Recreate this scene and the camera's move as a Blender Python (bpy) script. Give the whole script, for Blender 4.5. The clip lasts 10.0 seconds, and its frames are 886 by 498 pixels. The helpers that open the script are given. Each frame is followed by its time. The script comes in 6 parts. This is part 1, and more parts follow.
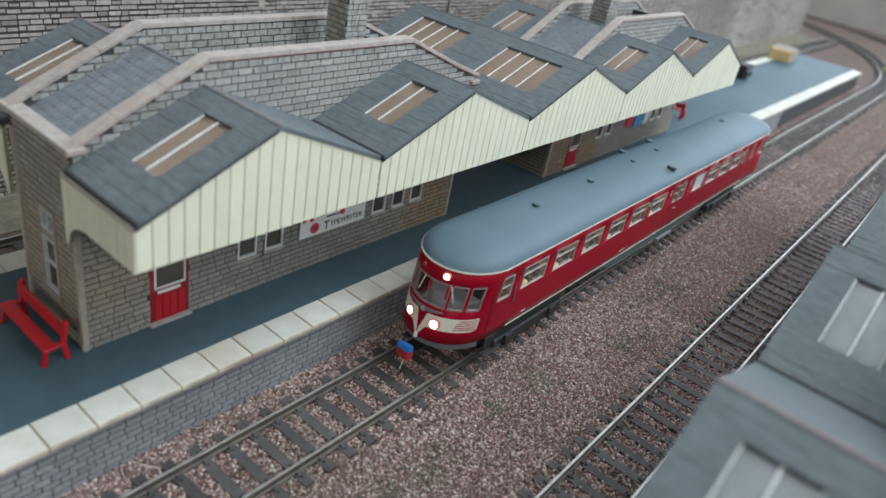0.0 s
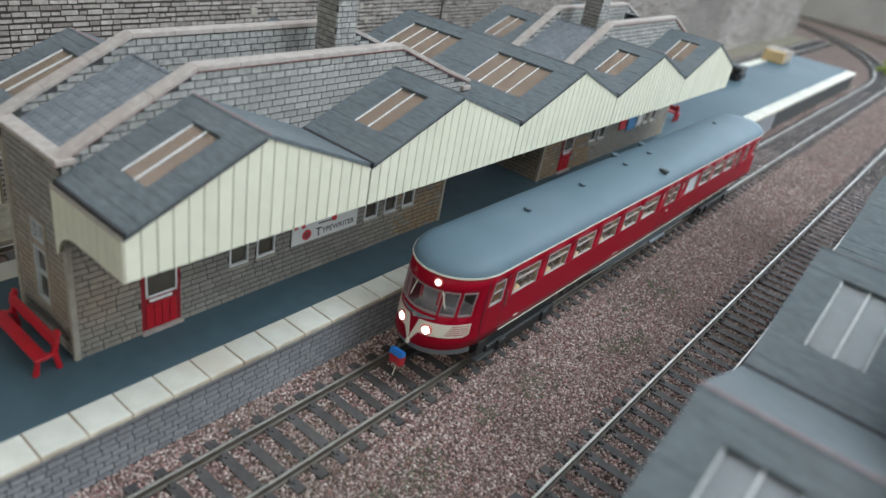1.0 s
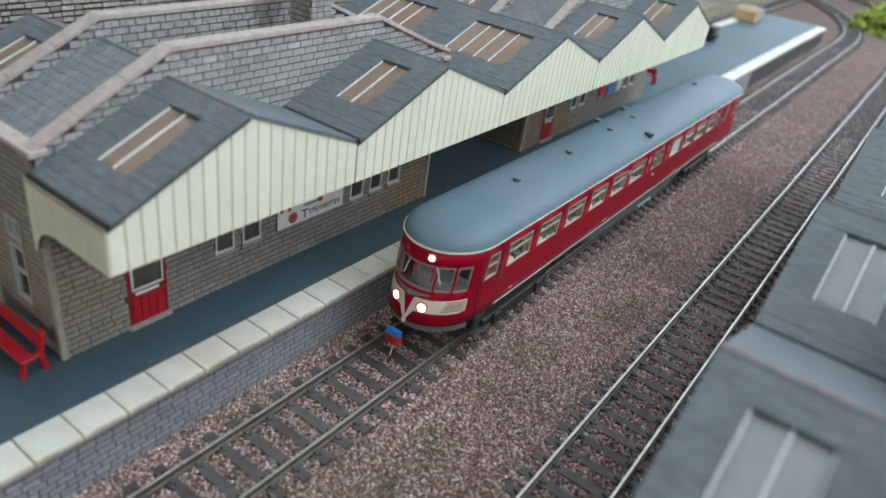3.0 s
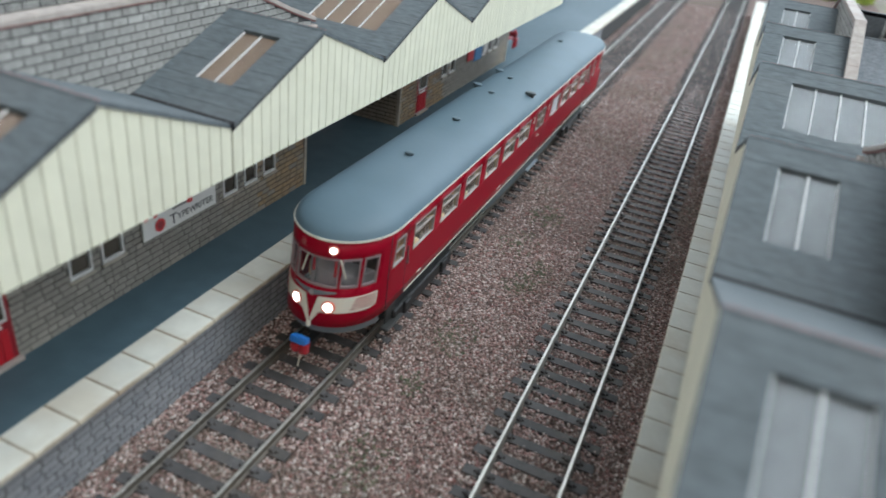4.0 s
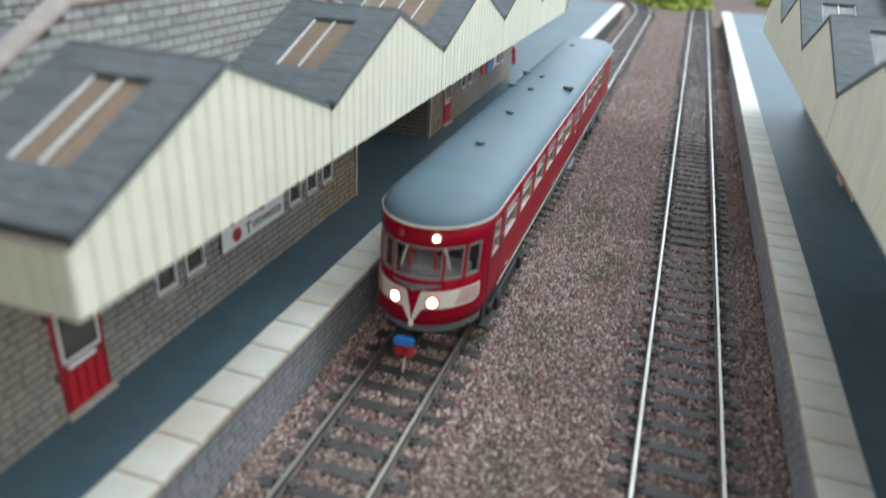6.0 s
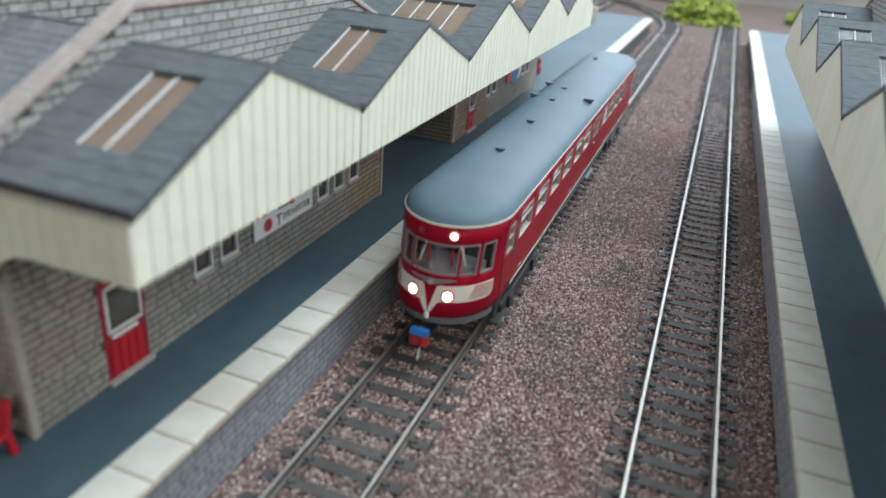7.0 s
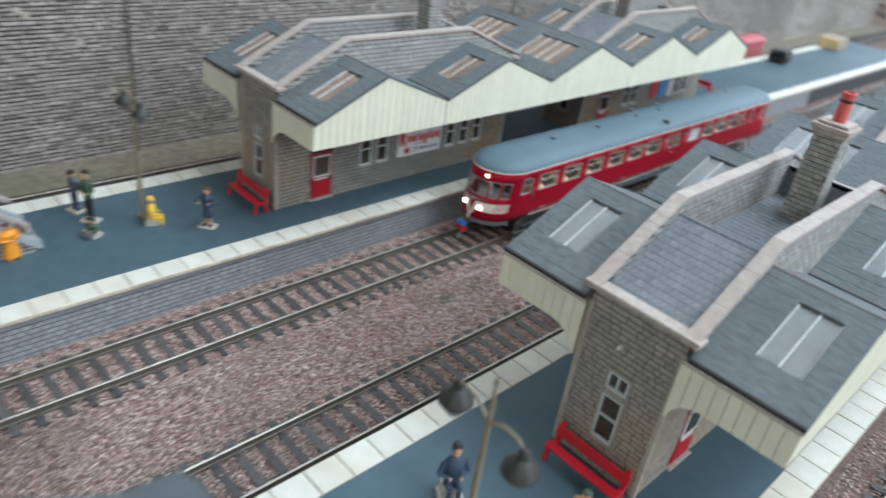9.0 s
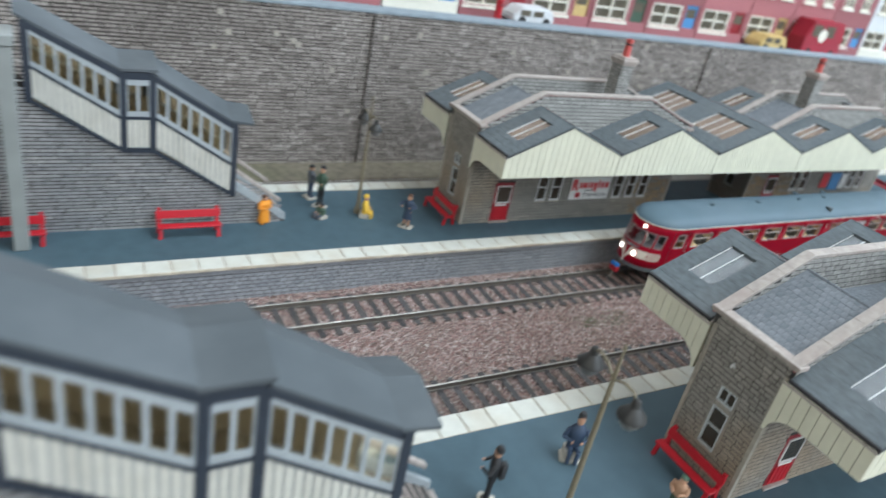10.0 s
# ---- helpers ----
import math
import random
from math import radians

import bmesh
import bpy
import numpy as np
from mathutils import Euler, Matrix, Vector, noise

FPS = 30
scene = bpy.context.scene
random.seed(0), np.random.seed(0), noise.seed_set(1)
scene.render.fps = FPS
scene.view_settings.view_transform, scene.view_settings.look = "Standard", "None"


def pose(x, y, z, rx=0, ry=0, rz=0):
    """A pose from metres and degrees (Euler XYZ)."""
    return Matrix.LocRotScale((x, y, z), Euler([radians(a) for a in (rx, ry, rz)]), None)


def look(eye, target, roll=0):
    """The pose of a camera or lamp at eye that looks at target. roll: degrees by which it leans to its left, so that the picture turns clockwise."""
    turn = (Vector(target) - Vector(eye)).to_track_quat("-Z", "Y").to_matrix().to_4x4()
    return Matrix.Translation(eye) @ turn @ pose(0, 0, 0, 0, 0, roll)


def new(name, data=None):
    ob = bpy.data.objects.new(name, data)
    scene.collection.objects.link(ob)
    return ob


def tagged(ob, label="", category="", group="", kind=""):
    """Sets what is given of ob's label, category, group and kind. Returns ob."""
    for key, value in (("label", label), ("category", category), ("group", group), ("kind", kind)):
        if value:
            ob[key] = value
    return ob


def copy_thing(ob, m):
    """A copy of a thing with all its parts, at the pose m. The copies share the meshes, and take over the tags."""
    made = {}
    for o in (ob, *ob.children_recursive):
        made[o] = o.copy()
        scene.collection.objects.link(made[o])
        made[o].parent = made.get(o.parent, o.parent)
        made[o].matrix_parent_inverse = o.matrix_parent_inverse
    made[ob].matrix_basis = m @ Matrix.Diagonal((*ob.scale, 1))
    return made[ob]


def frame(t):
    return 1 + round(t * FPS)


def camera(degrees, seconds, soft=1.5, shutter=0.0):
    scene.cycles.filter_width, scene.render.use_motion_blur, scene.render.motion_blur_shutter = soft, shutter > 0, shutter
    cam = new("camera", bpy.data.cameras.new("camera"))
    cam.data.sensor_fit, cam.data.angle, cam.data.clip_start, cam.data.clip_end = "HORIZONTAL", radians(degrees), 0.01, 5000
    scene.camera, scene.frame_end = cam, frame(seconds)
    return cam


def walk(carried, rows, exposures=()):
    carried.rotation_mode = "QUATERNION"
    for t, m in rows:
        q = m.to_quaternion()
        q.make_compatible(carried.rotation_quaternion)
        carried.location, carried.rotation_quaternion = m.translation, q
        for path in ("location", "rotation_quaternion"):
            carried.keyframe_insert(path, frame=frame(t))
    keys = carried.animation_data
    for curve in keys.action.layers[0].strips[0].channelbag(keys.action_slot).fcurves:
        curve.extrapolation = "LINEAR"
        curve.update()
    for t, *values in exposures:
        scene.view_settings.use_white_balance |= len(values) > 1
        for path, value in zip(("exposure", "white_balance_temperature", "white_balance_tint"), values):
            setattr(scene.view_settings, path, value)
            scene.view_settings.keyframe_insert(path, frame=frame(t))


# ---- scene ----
# The layout is a small-scale model railway: plan numbers are in millimetres.
MM = 0.001
cam = camera(63.96, 10.0, shutter=0.4)
cam.data.dof.use_dof = True
cam.data.dof.focus_distance = 0.245
cam.data.dof.aperture_fstop = 14.0
# seconds, eye, target (decimetres), roll
PATH = [
    (0, (1.0153, -1.2038, 1.4192), (0.0214, 0.2420, 0.4591), 11.48),
    (0.5, (1.0199, -1.1960, 1.4255), (0.0267, 0.2535, 0.4700), 11.38),
    (1, (1.0338, -1.1915, 1.4319), (0.0372, 0.2582, 0.4804), 10.92),
    (1.5, (1.0352, -1.1902, 1.4287), (0.0378, 0.2626, 0.4829), 10.70),
    (2, (1.0354, -1.1913, 1.4234), (0.0420, 0.2697, 0.4861), 10.43),
    (3.5, (0.9103, -1.1721, 1.3551), (0.1010, 0.3448, 0.3334), 7.29),
    (4, (0.8116, -1.0797, 1.2878), (0.2250, 0.5547, 0.2956), 7.69),
    (4.5, (0.7130, -1.1895, 1.2175), (0.2119, 0.4911, 0.2560), 7.56),
    (5, (0.5823, -1.2342, 1.0797), (0.1021, 0.4652, 0.1408), 6.67),
    (5.5, (0.5272, -1.1919, 1.0307), (0.0210, 0.4940, 0.0811), 4.21),
    (6, (0.5030, -1.1583, 1.0619), (-0.0308, 0.5650, 0.1986), 2.99),
    (6.2, (0.5087, -1.1506, 1.0802), (-0.0119, 0.6014, 0.2682), 3.69),
    (7.5, (0.6358, -1.3904, 1.0975), (-0.0663, 0.2550, 0.2033), 4.87),
    (7.7, (0.7637, -1.4511, 1.1351), (-0.0065, 0.1548, 0.2253), 4.29),
    (8, (0.8971, -1.5652, 1.2665), (0.0626, -0.0214, 0.3072), 4.95),
    (8.3, (1.2149, -1.6445, 1.4518), (0.3389, -0.1352, 0.4749), 6.12),
    (8.5, (1.4741, -1.6795, 1.5761), (0.5161, -0.2264, 0.5907), 6.01),
    (8.7, (1.7244, -1.8211, 1.6391), (0.7274, -0.3975, 0.6494), 7.87),
    (9, (1.9766, -2.0392, 1.6801), (0.7929, -0.7717, 0.6840), 8.42),
    (9.3, (2.0369, -2.1497, 1.7233), (0.7507, -0.9665, 0.7507), 10.53),
    (9.5, (2.1116, -2.1494, 1.7341), (0.7383, -1.0504, 0.7820), 10.51),
    (9.8, (2.2545, -2.2728, 1.7583), (0.8003, -1.2573, 0.8341), 11.95),
    (10, (2.3787, -2.4257, 1.7625), (0.8816, -1.4680, 0.8452), 11.96),
]
walk(cam, [(t, look(Vector(eye) * 0.1, Vector(target) * 0.1, roll)) for t, eye, target, roll in PATH],
     ((0.0, -0.27, 6300, 10), (3.5, -0.26, 6280, 10), (4.5, -0.19, 6280, 10), (5.0, -0.2, 6290, 10), (5.5, -0.1, 6300, 10), (8.0, -0.05, 6150, 10), (8.4, 0.02, 6120, 10), (9.0, -0.06, 6110, 10), (10.0, -0.08, 6160, 10)))

# ---- light: assumed ceiling panels and windows of a room that is out of view ----
world = bpy.data.worlds.new("room_air")
scene.world = world
world.use_nodes = True
world.node_tree.nodes["Background"].inputs[0].default_value = (0.75, 0.85, 1.0, 1)
world.node_tree.nodes["Background"].inputs[1].default_value = 0.05


def area(name, x, y, z, sx, sy, power, target, colour=(1, 1, 1)):
    d = bpy.data.lights.new(name, "AREA")
    d.shape, d.size, d.size_y, d.energy, d.color = "RECTANGLE", sx, sy, power, colour
    ob = new(name, d)
    ob.matrix_basis = look((x, y, z), target)
    return ob


# overhead lamps assumed for the soft top light; none of them is seen
area("ceiling_panel", 0.5, 0.75, 1.44, 1.3, 1.0, 35, (0.4, 0.7, 0), (0.86, 0.95, 1.0))
area("ceiling_panel", 1.6, 0.45, 1.44, 1.2, 1.4, 31, (1.4, 0.4, 0), (0.86, 0.95, 1.0))
# added warm fill, lifts and yellows the faces towards -y
area("ceiling_panel", 1.0, -1.7, 1.44, 1.0, 0.8, 26, (0.4, -0.3, 0), (1.0, 0.96, 0.86))
# added fill, angled to reach the passage floor under the awnings from -x
area("ceiling_panel", -1.65, 0.35, 1.44, 1.2, 1.4, 46, (-0.5, 0.2, 0), (0.9, 0.96, 1.0))
# assumed windows, unseen: sheen from the far end, side light from +x
area("window_light", 0.2, 2.46, 0.55, 1.6, 1.1, 34, (0.1, 0.3, 0.0), (0.78, 0.90, 1.0))
area("window_light", 2.46, 0.9, 0.75, 2.2, 1.2, 31, (0.0, 0.2, 0.0), (0.88, 0.95, 1.0))

# ---- materials ----


def mat(name, colour, rough=0.6, metal=0.0, vary=0.15, scale=300.0, bump=0.0, bump_scale=None, stain=None, stain_scale=40.0,
        stain_amount=0.4, rnd=0.0, island=0.0, stretch=None, spec=0.5, trans=0.0, emit=None, power=0.0, second=None, ior=1.5):
    """A procedural surface: base colour with grain and stains, optional variation piece by piece, and bump."""
    m = bpy.data.materials.new(name)
    m.use_nodes = True
    nt = m.node_tree
    n, li = nt.nodes, nt.links
    b = n["Principled BSDF"]
    b.inputs["Roughness"].default_value = rough
    b.inputs["Metallic"].default_value = metal
    b.inputs["Specular IOR Level"].default_value = spec
    b.inputs["Transmission Weight"].default_value = trans
    b.inputs["IOR"].default_value = ior
    if emit:
        b.inputs["Emission Color"].default_value = (*emit, 1)
        b.inputs["Emission Strength"].default_value = power
    co = n.new("ShaderNodeTexCoord")
    src = co.outputs["Object"]
    if stretch:
        mp = n.new("ShaderNodeMapping")
        mp.inputs["Scale"].default_value = stretch
        li.new(src, mp.inputs["Vector"])
        src = mp.outputs["Vector"]
    noise_a = n.new("ShaderNodeTexNoise")
    noise_a.inputs["Scale"].default_value = scale
    noise_a.inputs["Detail"].default_value = 6
    li.new(src, noise_a.inputs["Vector"])

    def shade(factor, lo, hi, colour_in):
        mr = n.new("ShaderNodeMapRange")
        mr.inputs[1].default_value, mr.inputs[2].default_value = 0.25, 0.75
        mr.inputs[3].default_value, mr.inputs[4].default_value = lo, hi
        li.new(factor, mr.inputs[0])
        hs = n.new("ShaderNodeHueSaturation")
        li.new(mr.outputs[0], hs.inputs["Value"])
        if isinstance(colour_in, tuple):
            hs.inputs["Color"].default_value = (*colour_in, 1)
        else:
            li.new(colour_in, hs.inputs["Color"])
        return hs.outputs[0]

    col = colour
    if second:
        # a palette mixed piece by piece
        g = n.new("ShaderNodeNewGeometry") if island else n.new("ShaderNodeObjectInfo")
        ramp = n.new("ShaderNodeValToRGB")
        ramp.color_ramp.interpolation = "LINEAR"
        cols = (colour,) + tuple(second)
        while len(ramp.color_ramp.elements) < len(cols):
            ramp.color_ramp.elements.new(0.5)
        for i, c in enumerate(cols):
            ramp.color_ramp.elements[i].position = i / (len(cols) - 1)
            ramp.color_ramp.elements[i].color = (*c, 1)
        li.new(g.outputs["Random Per Island"] if island else g.outputs["Random"], ramp.inputs[0])
        col = ramp.outputs[0]
    elif rnd or island:
        g = n.new("ShaderNodeNewGeometry") if island else n.new("ShaderNodeObjectInfo")
        amount = island or rnd
        mr = n.new("ShaderNodeMapRange")
        mr.inputs[3].default_value, mr.inputs[4].default_value = 1 - amount, 1 + amount
        li.new(g.outputs["Random Per Island"] if island else g.outputs["Random"], mr.inputs[0])
        hs = n.new("ShaderNodeHueSaturation")
        hs.inputs["Color"].default_value = (*colour, 1)
        li.new(mr.outputs[0], hs.inputs["Value"])
        col = hs.outputs[0]
    if vary:
        col = shade(noise_a.outputs[0], 1 - vary, 1 + vary, col)
    if stain:
        ns = n.new("ShaderNodeTexNoise")
        ns.inputs["Scale"].default_value, ns.inputs["Detail"].default_value = stain_scale, 5
        geo = n.new("ShaderNodeNewGeometry")
        li.new(geo.outputs["Position"], ns.inputs["Vector"])
        mr = n.new("ShaderNodeMapRange")
        mr.inputs[1].default_value, mr.inputs[2].default_value = 0.48, 0.68
        mr.inputs[3].default_value, mr.inputs[4].default_value = 0, stain_amount
        li.new(ns.outputs[0], mr.inputs[0])
        mx = n.new("ShaderNodeMixRGB")
        li.new(mr.outputs[0], mx.inputs[0])
        if isinstance(col, tuple):
            mx.inputs[1].default_value = (*col, 1)
        else:
            li.new(col, mx.inputs[1])
        mx.inputs[2].default_value = (*stain, 1)
        col = mx.outputs[0]
    if isinstance(col, tuple):
        b.inputs["Base Color"].default_value = (*col, 1)
    else:
        li.new(col, b.inputs["Base Color"])
    if bump:
        nb = n.new("ShaderNodeTexNoise")
        nb.inputs["Scale"].default_value, nb.inputs["Detail"].default_value = bump_scale or scale * 2, 4
        li.new(src, nb.inputs["Vector"])
        bp = n.new("ShaderNodeBump")
        bp.inputs["Strength"].default_value, bp.inputs["Distance"].default_value = bump, 0.0004
        li.new(nb.outputs[0], bp.inputs["Height"])
        li.new(bp.outputs[0], b.inputs["Normal"])
    return m


STONE = mat("printed_stone", (0.235, 0.222, 0.20), 0.75, second=((0.30, 0.284, 0.256), (0.262, 0.248, 0.224), (0.335, 0.313, 0.278)), vary=0.28, scale=700,
            bump=0.4, bump_scale=1500, stain=(0.40, 0.28, 0.16), stain_scale=20, stain_amount=0.5)
STONE_J = mat("printed_stone_joined", (0.235, 0.222, 0.20), 0.75, second=((0.30, 0.284, 0.256), (0.262, 0.248, 0.224), (0.335, 0.313, 0.278)), island=1, vary=0.28, scale=700,
              bump=0.4, bump_scale=1500, stain=(0.40, 0.28, 0.16), stain_scale=20, stain_amount=0.5)
OCHRE_J = mat("ochre_stone_joined", (0.27, 0.205, 0.135), 0.75, second=((0.34, 0.235, 0.135), (0.24, 0.20, 0.15), (0.31, 0.225, 0.14)), island=1, vary=0.28, scale=700, bump=0.4, bump_scale=1500)
PALE_J = mat("pale_stone_joined", (0.25, 0.25, 0.24), 0.7, second=((0.33, 0.325, 0.31), (0.29, 0.29, 0.275), (0.37, 0.365, 0.35)), island=1, vary=0.36, scale=750, bump=0.3, bump_scale=1800)
PALE = mat("pale_stone", (0.25, 0.25, 0.24), 0.7, second=((0.33, 0.325, 0.31), (0.29, 0.29, 0.275), (0.37, 0.365, 0.35)), vary=0.36, scale=750, bump=0.3, bump_scale=1800)
PINKEDGE = mat("pink_card_edge", (0.34, 0.15, 0.14), 0.8, vary=0.25, scale=500)
BOARDEND = mat("end_board_olive", (0.31, 0.29, 0.27), 0.9, vary=0.3, scale=12, stain=(0.22, 0.22, 0.18), stain_scale=6, stain_amount=0.6)
WALLJOINT = mat("wall_joint", (0.05, 0.042, 0.038), 0.9, vary=0.25, scale=500)
MORTAR = mat("dark_joint", (0.05, 0.046, 0.042), 0.9, vary=0.25, scale=500)
PALE_MORTAR = mat("pale_joint", (0.055, 0.055, 0.055), 0.9, vary=0.25, scale=500)
COPING = mat("coping_stone", (0.37, 0.33, 0.302), 0.7, vary=0.18, scale=500, rnd=0.03, bump=0.2, stain=(0.33, 0.26, 0.235), stain_scale=60, stain_amount=0.5)
TRIM = mat("corner_stone", (0.36, 0.33, 0.28), 0.7, vary=0.15, scale=500)
SLATE = mat("blue_slate", (0.14, 0.157, 0.176), 0.7, second=((0.178, 0.194, 0.213), (0.155, 0.171, 0.19), (0.202, 0.218, 0.238)), vary=0.2, scale=800, bump=0.2, spec=0.2)
SLATE_J = mat("blue_slate_joined", (0.14, 0.157, 0.176), 0.7, second=((0.178, 0.194, 0.213), (0.155, 0.171, 0.19), (0.202, 0.218, 0.238)), island=1, vary=0.2, scale=800, bump=0.2, spec=0.2)
FELT = mat("grey_roof_card", (0.112, 0.130, 0.141), 0.8, spec=0.2, vary=0.26, scale=420, stretch=(0.7, 2.2, 2.2), island=0.12, bump=0.25, bump_scale=900, stain=(0.17, 0.18, 0.185), stain_scale=45, stain_amount=0.3)
EDGE = mat("black_card_edge", (0.025, 0.024, 0.026), 0.8, vary=0.3, scale=900)
CREAM = mat("cream_board", (0.69, 0.685, 0.555), 0.6, vary=0.05, scale=200, rnd=0.035, stain=(0.56, 0.56, 0.43), stain_scale=25, stain_amount=0.3)
GROOVE = mat("board_groove", (0.19, 0.185, 0.125), 0.8, vary=0.1, scale=300)
BROWNPANE = mat("brown_blind", (0.135, 0.10, 0.076), 0.8, spec=0.1, vary=0.12, scale=400)
# skylight backing on the second island: grey where the first has brown
GREYPANE = mat("grey_skylight_back", (0.135, 0.145, 0.152), 0.8, spec=0.1, vary=0.12, scale=400)
WHITE = mat("white_frame", (0.66, 0.67, 0.67), 0.5, vary=0.08, scale=600)
SASHGREY = mat("sash_pale_blue", (0.50, 0.54, 0.56), 0.5, vary=0.08, scale=600)
ACETATE = mat("acetate", (0.95, 0.95, 0.95), 0.12, vary=0, trans=1.0, ior=1.03)
DARKGLASS = mat("window_glass", (0.055, 0.045, 0.035), 0.12, vary=0.2, scale=200)
GREENRED = mat("red_door_paint", (0.25, 0.011, 0.02), 0.5, vary=0.12, scale=400)
RED = mat("red_paint", (0.45, 0.011, 0.022), 0.42, vary=0.1, scale=300)
TARMAC = mat("platform_surface", (0.064, 0.104, 0.128), 0.55, vary=0.10, scale=160, bump=0.12, bump_scale=1300, stain=(0.088, 0.132, 0.16), stain_scale=14, stain_amount=0.7, spec=0.18)
SLAB = mat("edging_slab", (0.575, 0.575, 0.52), 0.65, vary=0.07, scale=260, rnd=0.07, bump=0.15, stain=(0.50, 0.45, 0.36), stain_scale=55, stain_amount=0.6)
SLABEDGE = mat("slab_edge_ochre", (0.53, 0.48, 0.39), 0.75, vary=0.25, scale=300, rnd=0.08, bump=0.2, stain=(0.30, 0.22, 0.15), stain_scale=70, stain_amount=0.6)
SLABJOINT = mat("slab_joint", (0.24, 0.165, 0.11), 0.9, vary=0.2)
FACEBRICK_J = mat("platform_brick", (0.235, 0.245, 0.27), 0.8, second=((0.30, 0.31, 0.335), (0.27, 0.278, 0.30), (0.33, 0.338, 0.36)), island=1, vary=0.25, scale=700, bump=0.4)
FACEBRICK = mat("platform_brick_single", (0.235, 0.245, 0.27), 0.8, second=((0.30, 0.31, 0.335), (0.27, 0.278, 0.30), (0.33, 0.338, 0.36)), vary=0.25, scale=700, bump=0.4)
RETAIN = mat("retaining_stone_single", (0.20, 0.175, 0.16), 0.85, second=((0.37, 0.333, 0.308), (0.275, 0.248, 0.228), (0.42, 0.38, 0.352), (0.31, 0.28, 0.258), (0.46, 0.42, 0.388)), vary=0.3, scale=500,
             bump=0.5, stain=(0.15, 0.135, 0.12), stain_scale=9, stain_amount=0.5)
RETAIN_J = mat("retaining_stone", (0.20, 0.175, 0.16), 0.85, second=((0.37, 0.333, 0.308), (0.275, 0.248, 0.228), (0.42, 0.38, 0.352), (0.31, 0.28, 0.258), (0.46, 0.42, 0.388)), island=1, vary=0.3, scale=500,
               bump=0.5, stain=(0.15, 0.135, 0.12), stain_scale=9, stain_amount=0.5)
BALLASTBED = mat("ballast_bed", (0.125, 0.086, 0.075), 0.95, vary=0.6, scale=900, bump=0.9, bump_scale=1100, stain=(0.11, 0.10, 0.065), stain_scale=16, stain_amount=0.5)
GRAIN_J = mat("ballast_grain", (0.065, 0.043, 0.039), 0.9, second=((0.46, 0.305, 0.275), (0.14, 0.082, 0.075), (0.68, 0.56, 0.515), (0.31, 0.125, 0.115), (0.84, 0.765, 0.72), (0.085, 0.056, 0.052), (0.50, 0.34, 0.305)), island=1, vary=0.15, scale=900,
              stain=(0.17, 0.145, 0.105), stain_scale=22, stain_amount=0.4)
SLEEPER = mat("sleeper_plastic", (0.068, 0.064, 0.065), 0.75, vary=0.3, scale=400, rnd=0.25, stain=(0.10, 0.085, 0.07), stain_scale=120, stain_amount=0.4)
RAILTOP = mat("rail_head", (0.52, 0.50, 0.465), 0.47, metal=1.0, vary=0.1, scale=300)
RAILSIDE = mat("rail_web", (0.12, 0.105, 0.09), 0.65, metal=0.3, vary=0.25, scale=300, stain=(0.13, 0.10, 0.075), stain_scale=120, stain_amount=0.5)
WAGONRED = mat("wagon_red", (0.40, 0.095, 0.11), 0.6, vary=0.15, scale=120)
VANRED = mat("van_red", (0.30, 0.012, 0.03), 0.45, vary=0.12, scale=120)
BODYRED = mat("carmine_gloss", (0.30, 0.004, 0.019), 0.36, vary=0.04, scale=60, spec=0.12)
ROOFGREY = mat("railcar_roof", (0.089, 0.139, 0.175), 0.55, spec=0.35, vary=0.06, scale=80, stain=(0.115, 0.165, 0.205), stain_scale=18, stain_amount=0.6, bump=0.05, bump_scale=500)
SKIRTDARK = mat("underframe_skirt_grey", (0.075, 0.095, 0.105), 0.6, vary=0.15)
SKIRTGREY = mat("railcar_skirt", (0.17, 0.20, 0.225), 0.5, vary=0.1)
LINE = mat("cream_line", (0.72, 0.69, 0.60), 0.45, vary=0.05)
MOULDGREY = mat("window_rubber", (0.37, 0.325, 0.305), 0.4, vary=0.05)
SCREENGREY = mat("screen_rubber", (0.27, 0.20, 0.21), 0.35, vary=0.05)
BLACKPLASTIC = mat("black_plastic", (0.02, 0.021, 0.022), 0.55, vary=0.2)
LAMPLIT = mat("lit_headlamp", (1, 0.95, 0.9), 0.3, vary=0, emit=(1, 0.93, 0.86), power=7)
# lamp ring with the lit lamp's pinkish halo put into its colour
LAMPHALO = mat("headlamp_halo_ring", (0.75, 0.22, 0.16), 0.3, vary=0)
LAMPDARK = mat("unlit_lamp", (0.32, 0.06, 0.07), 0.2, vary=0)
SEATS = mat("cabin_interior", (0.64, 0.47, 0.24), 0.6, vary=0.1)
AMBER = mat("amber_partition", (0.62, 0.30, 0.11), 0.6, vary=0.1)
SEATYELLOW = mat("tan_car_paint", (0.55, 0.40, 0.16), 0.5, vary=0.1)
SEATDARK = mat("seat_cover", (0.10, 0.09, 0.07), 0.7, vary=0.1)
CABINLIGHT = mat("cabin_light", (1, 0.85, 0.6), 0.5, vary=0, emit=(1, 0.80, 0.50), power=5.0)
TRAINGLASS = mat("clear_glazing", (0.97, 0.97, 0.97), 0.03, vary=0, trans=1.0)
WHITEPANEL = mat("opal_glazing", (0.62, 0.64, 0.68), 0.4, vary=0.03)
STEEL = mat("bare_steel", (0.5, 0.5, 0.5), 0.3, metal=1.0, vary=0.1)
BLUE = mat("blue_plastic", (0.02, 0.16, 0.50), 0.4, vary=0.08)
REDPL = mat("red_plastic", (0.40, 0.02, 0.03), 0.4, vary=0.08)
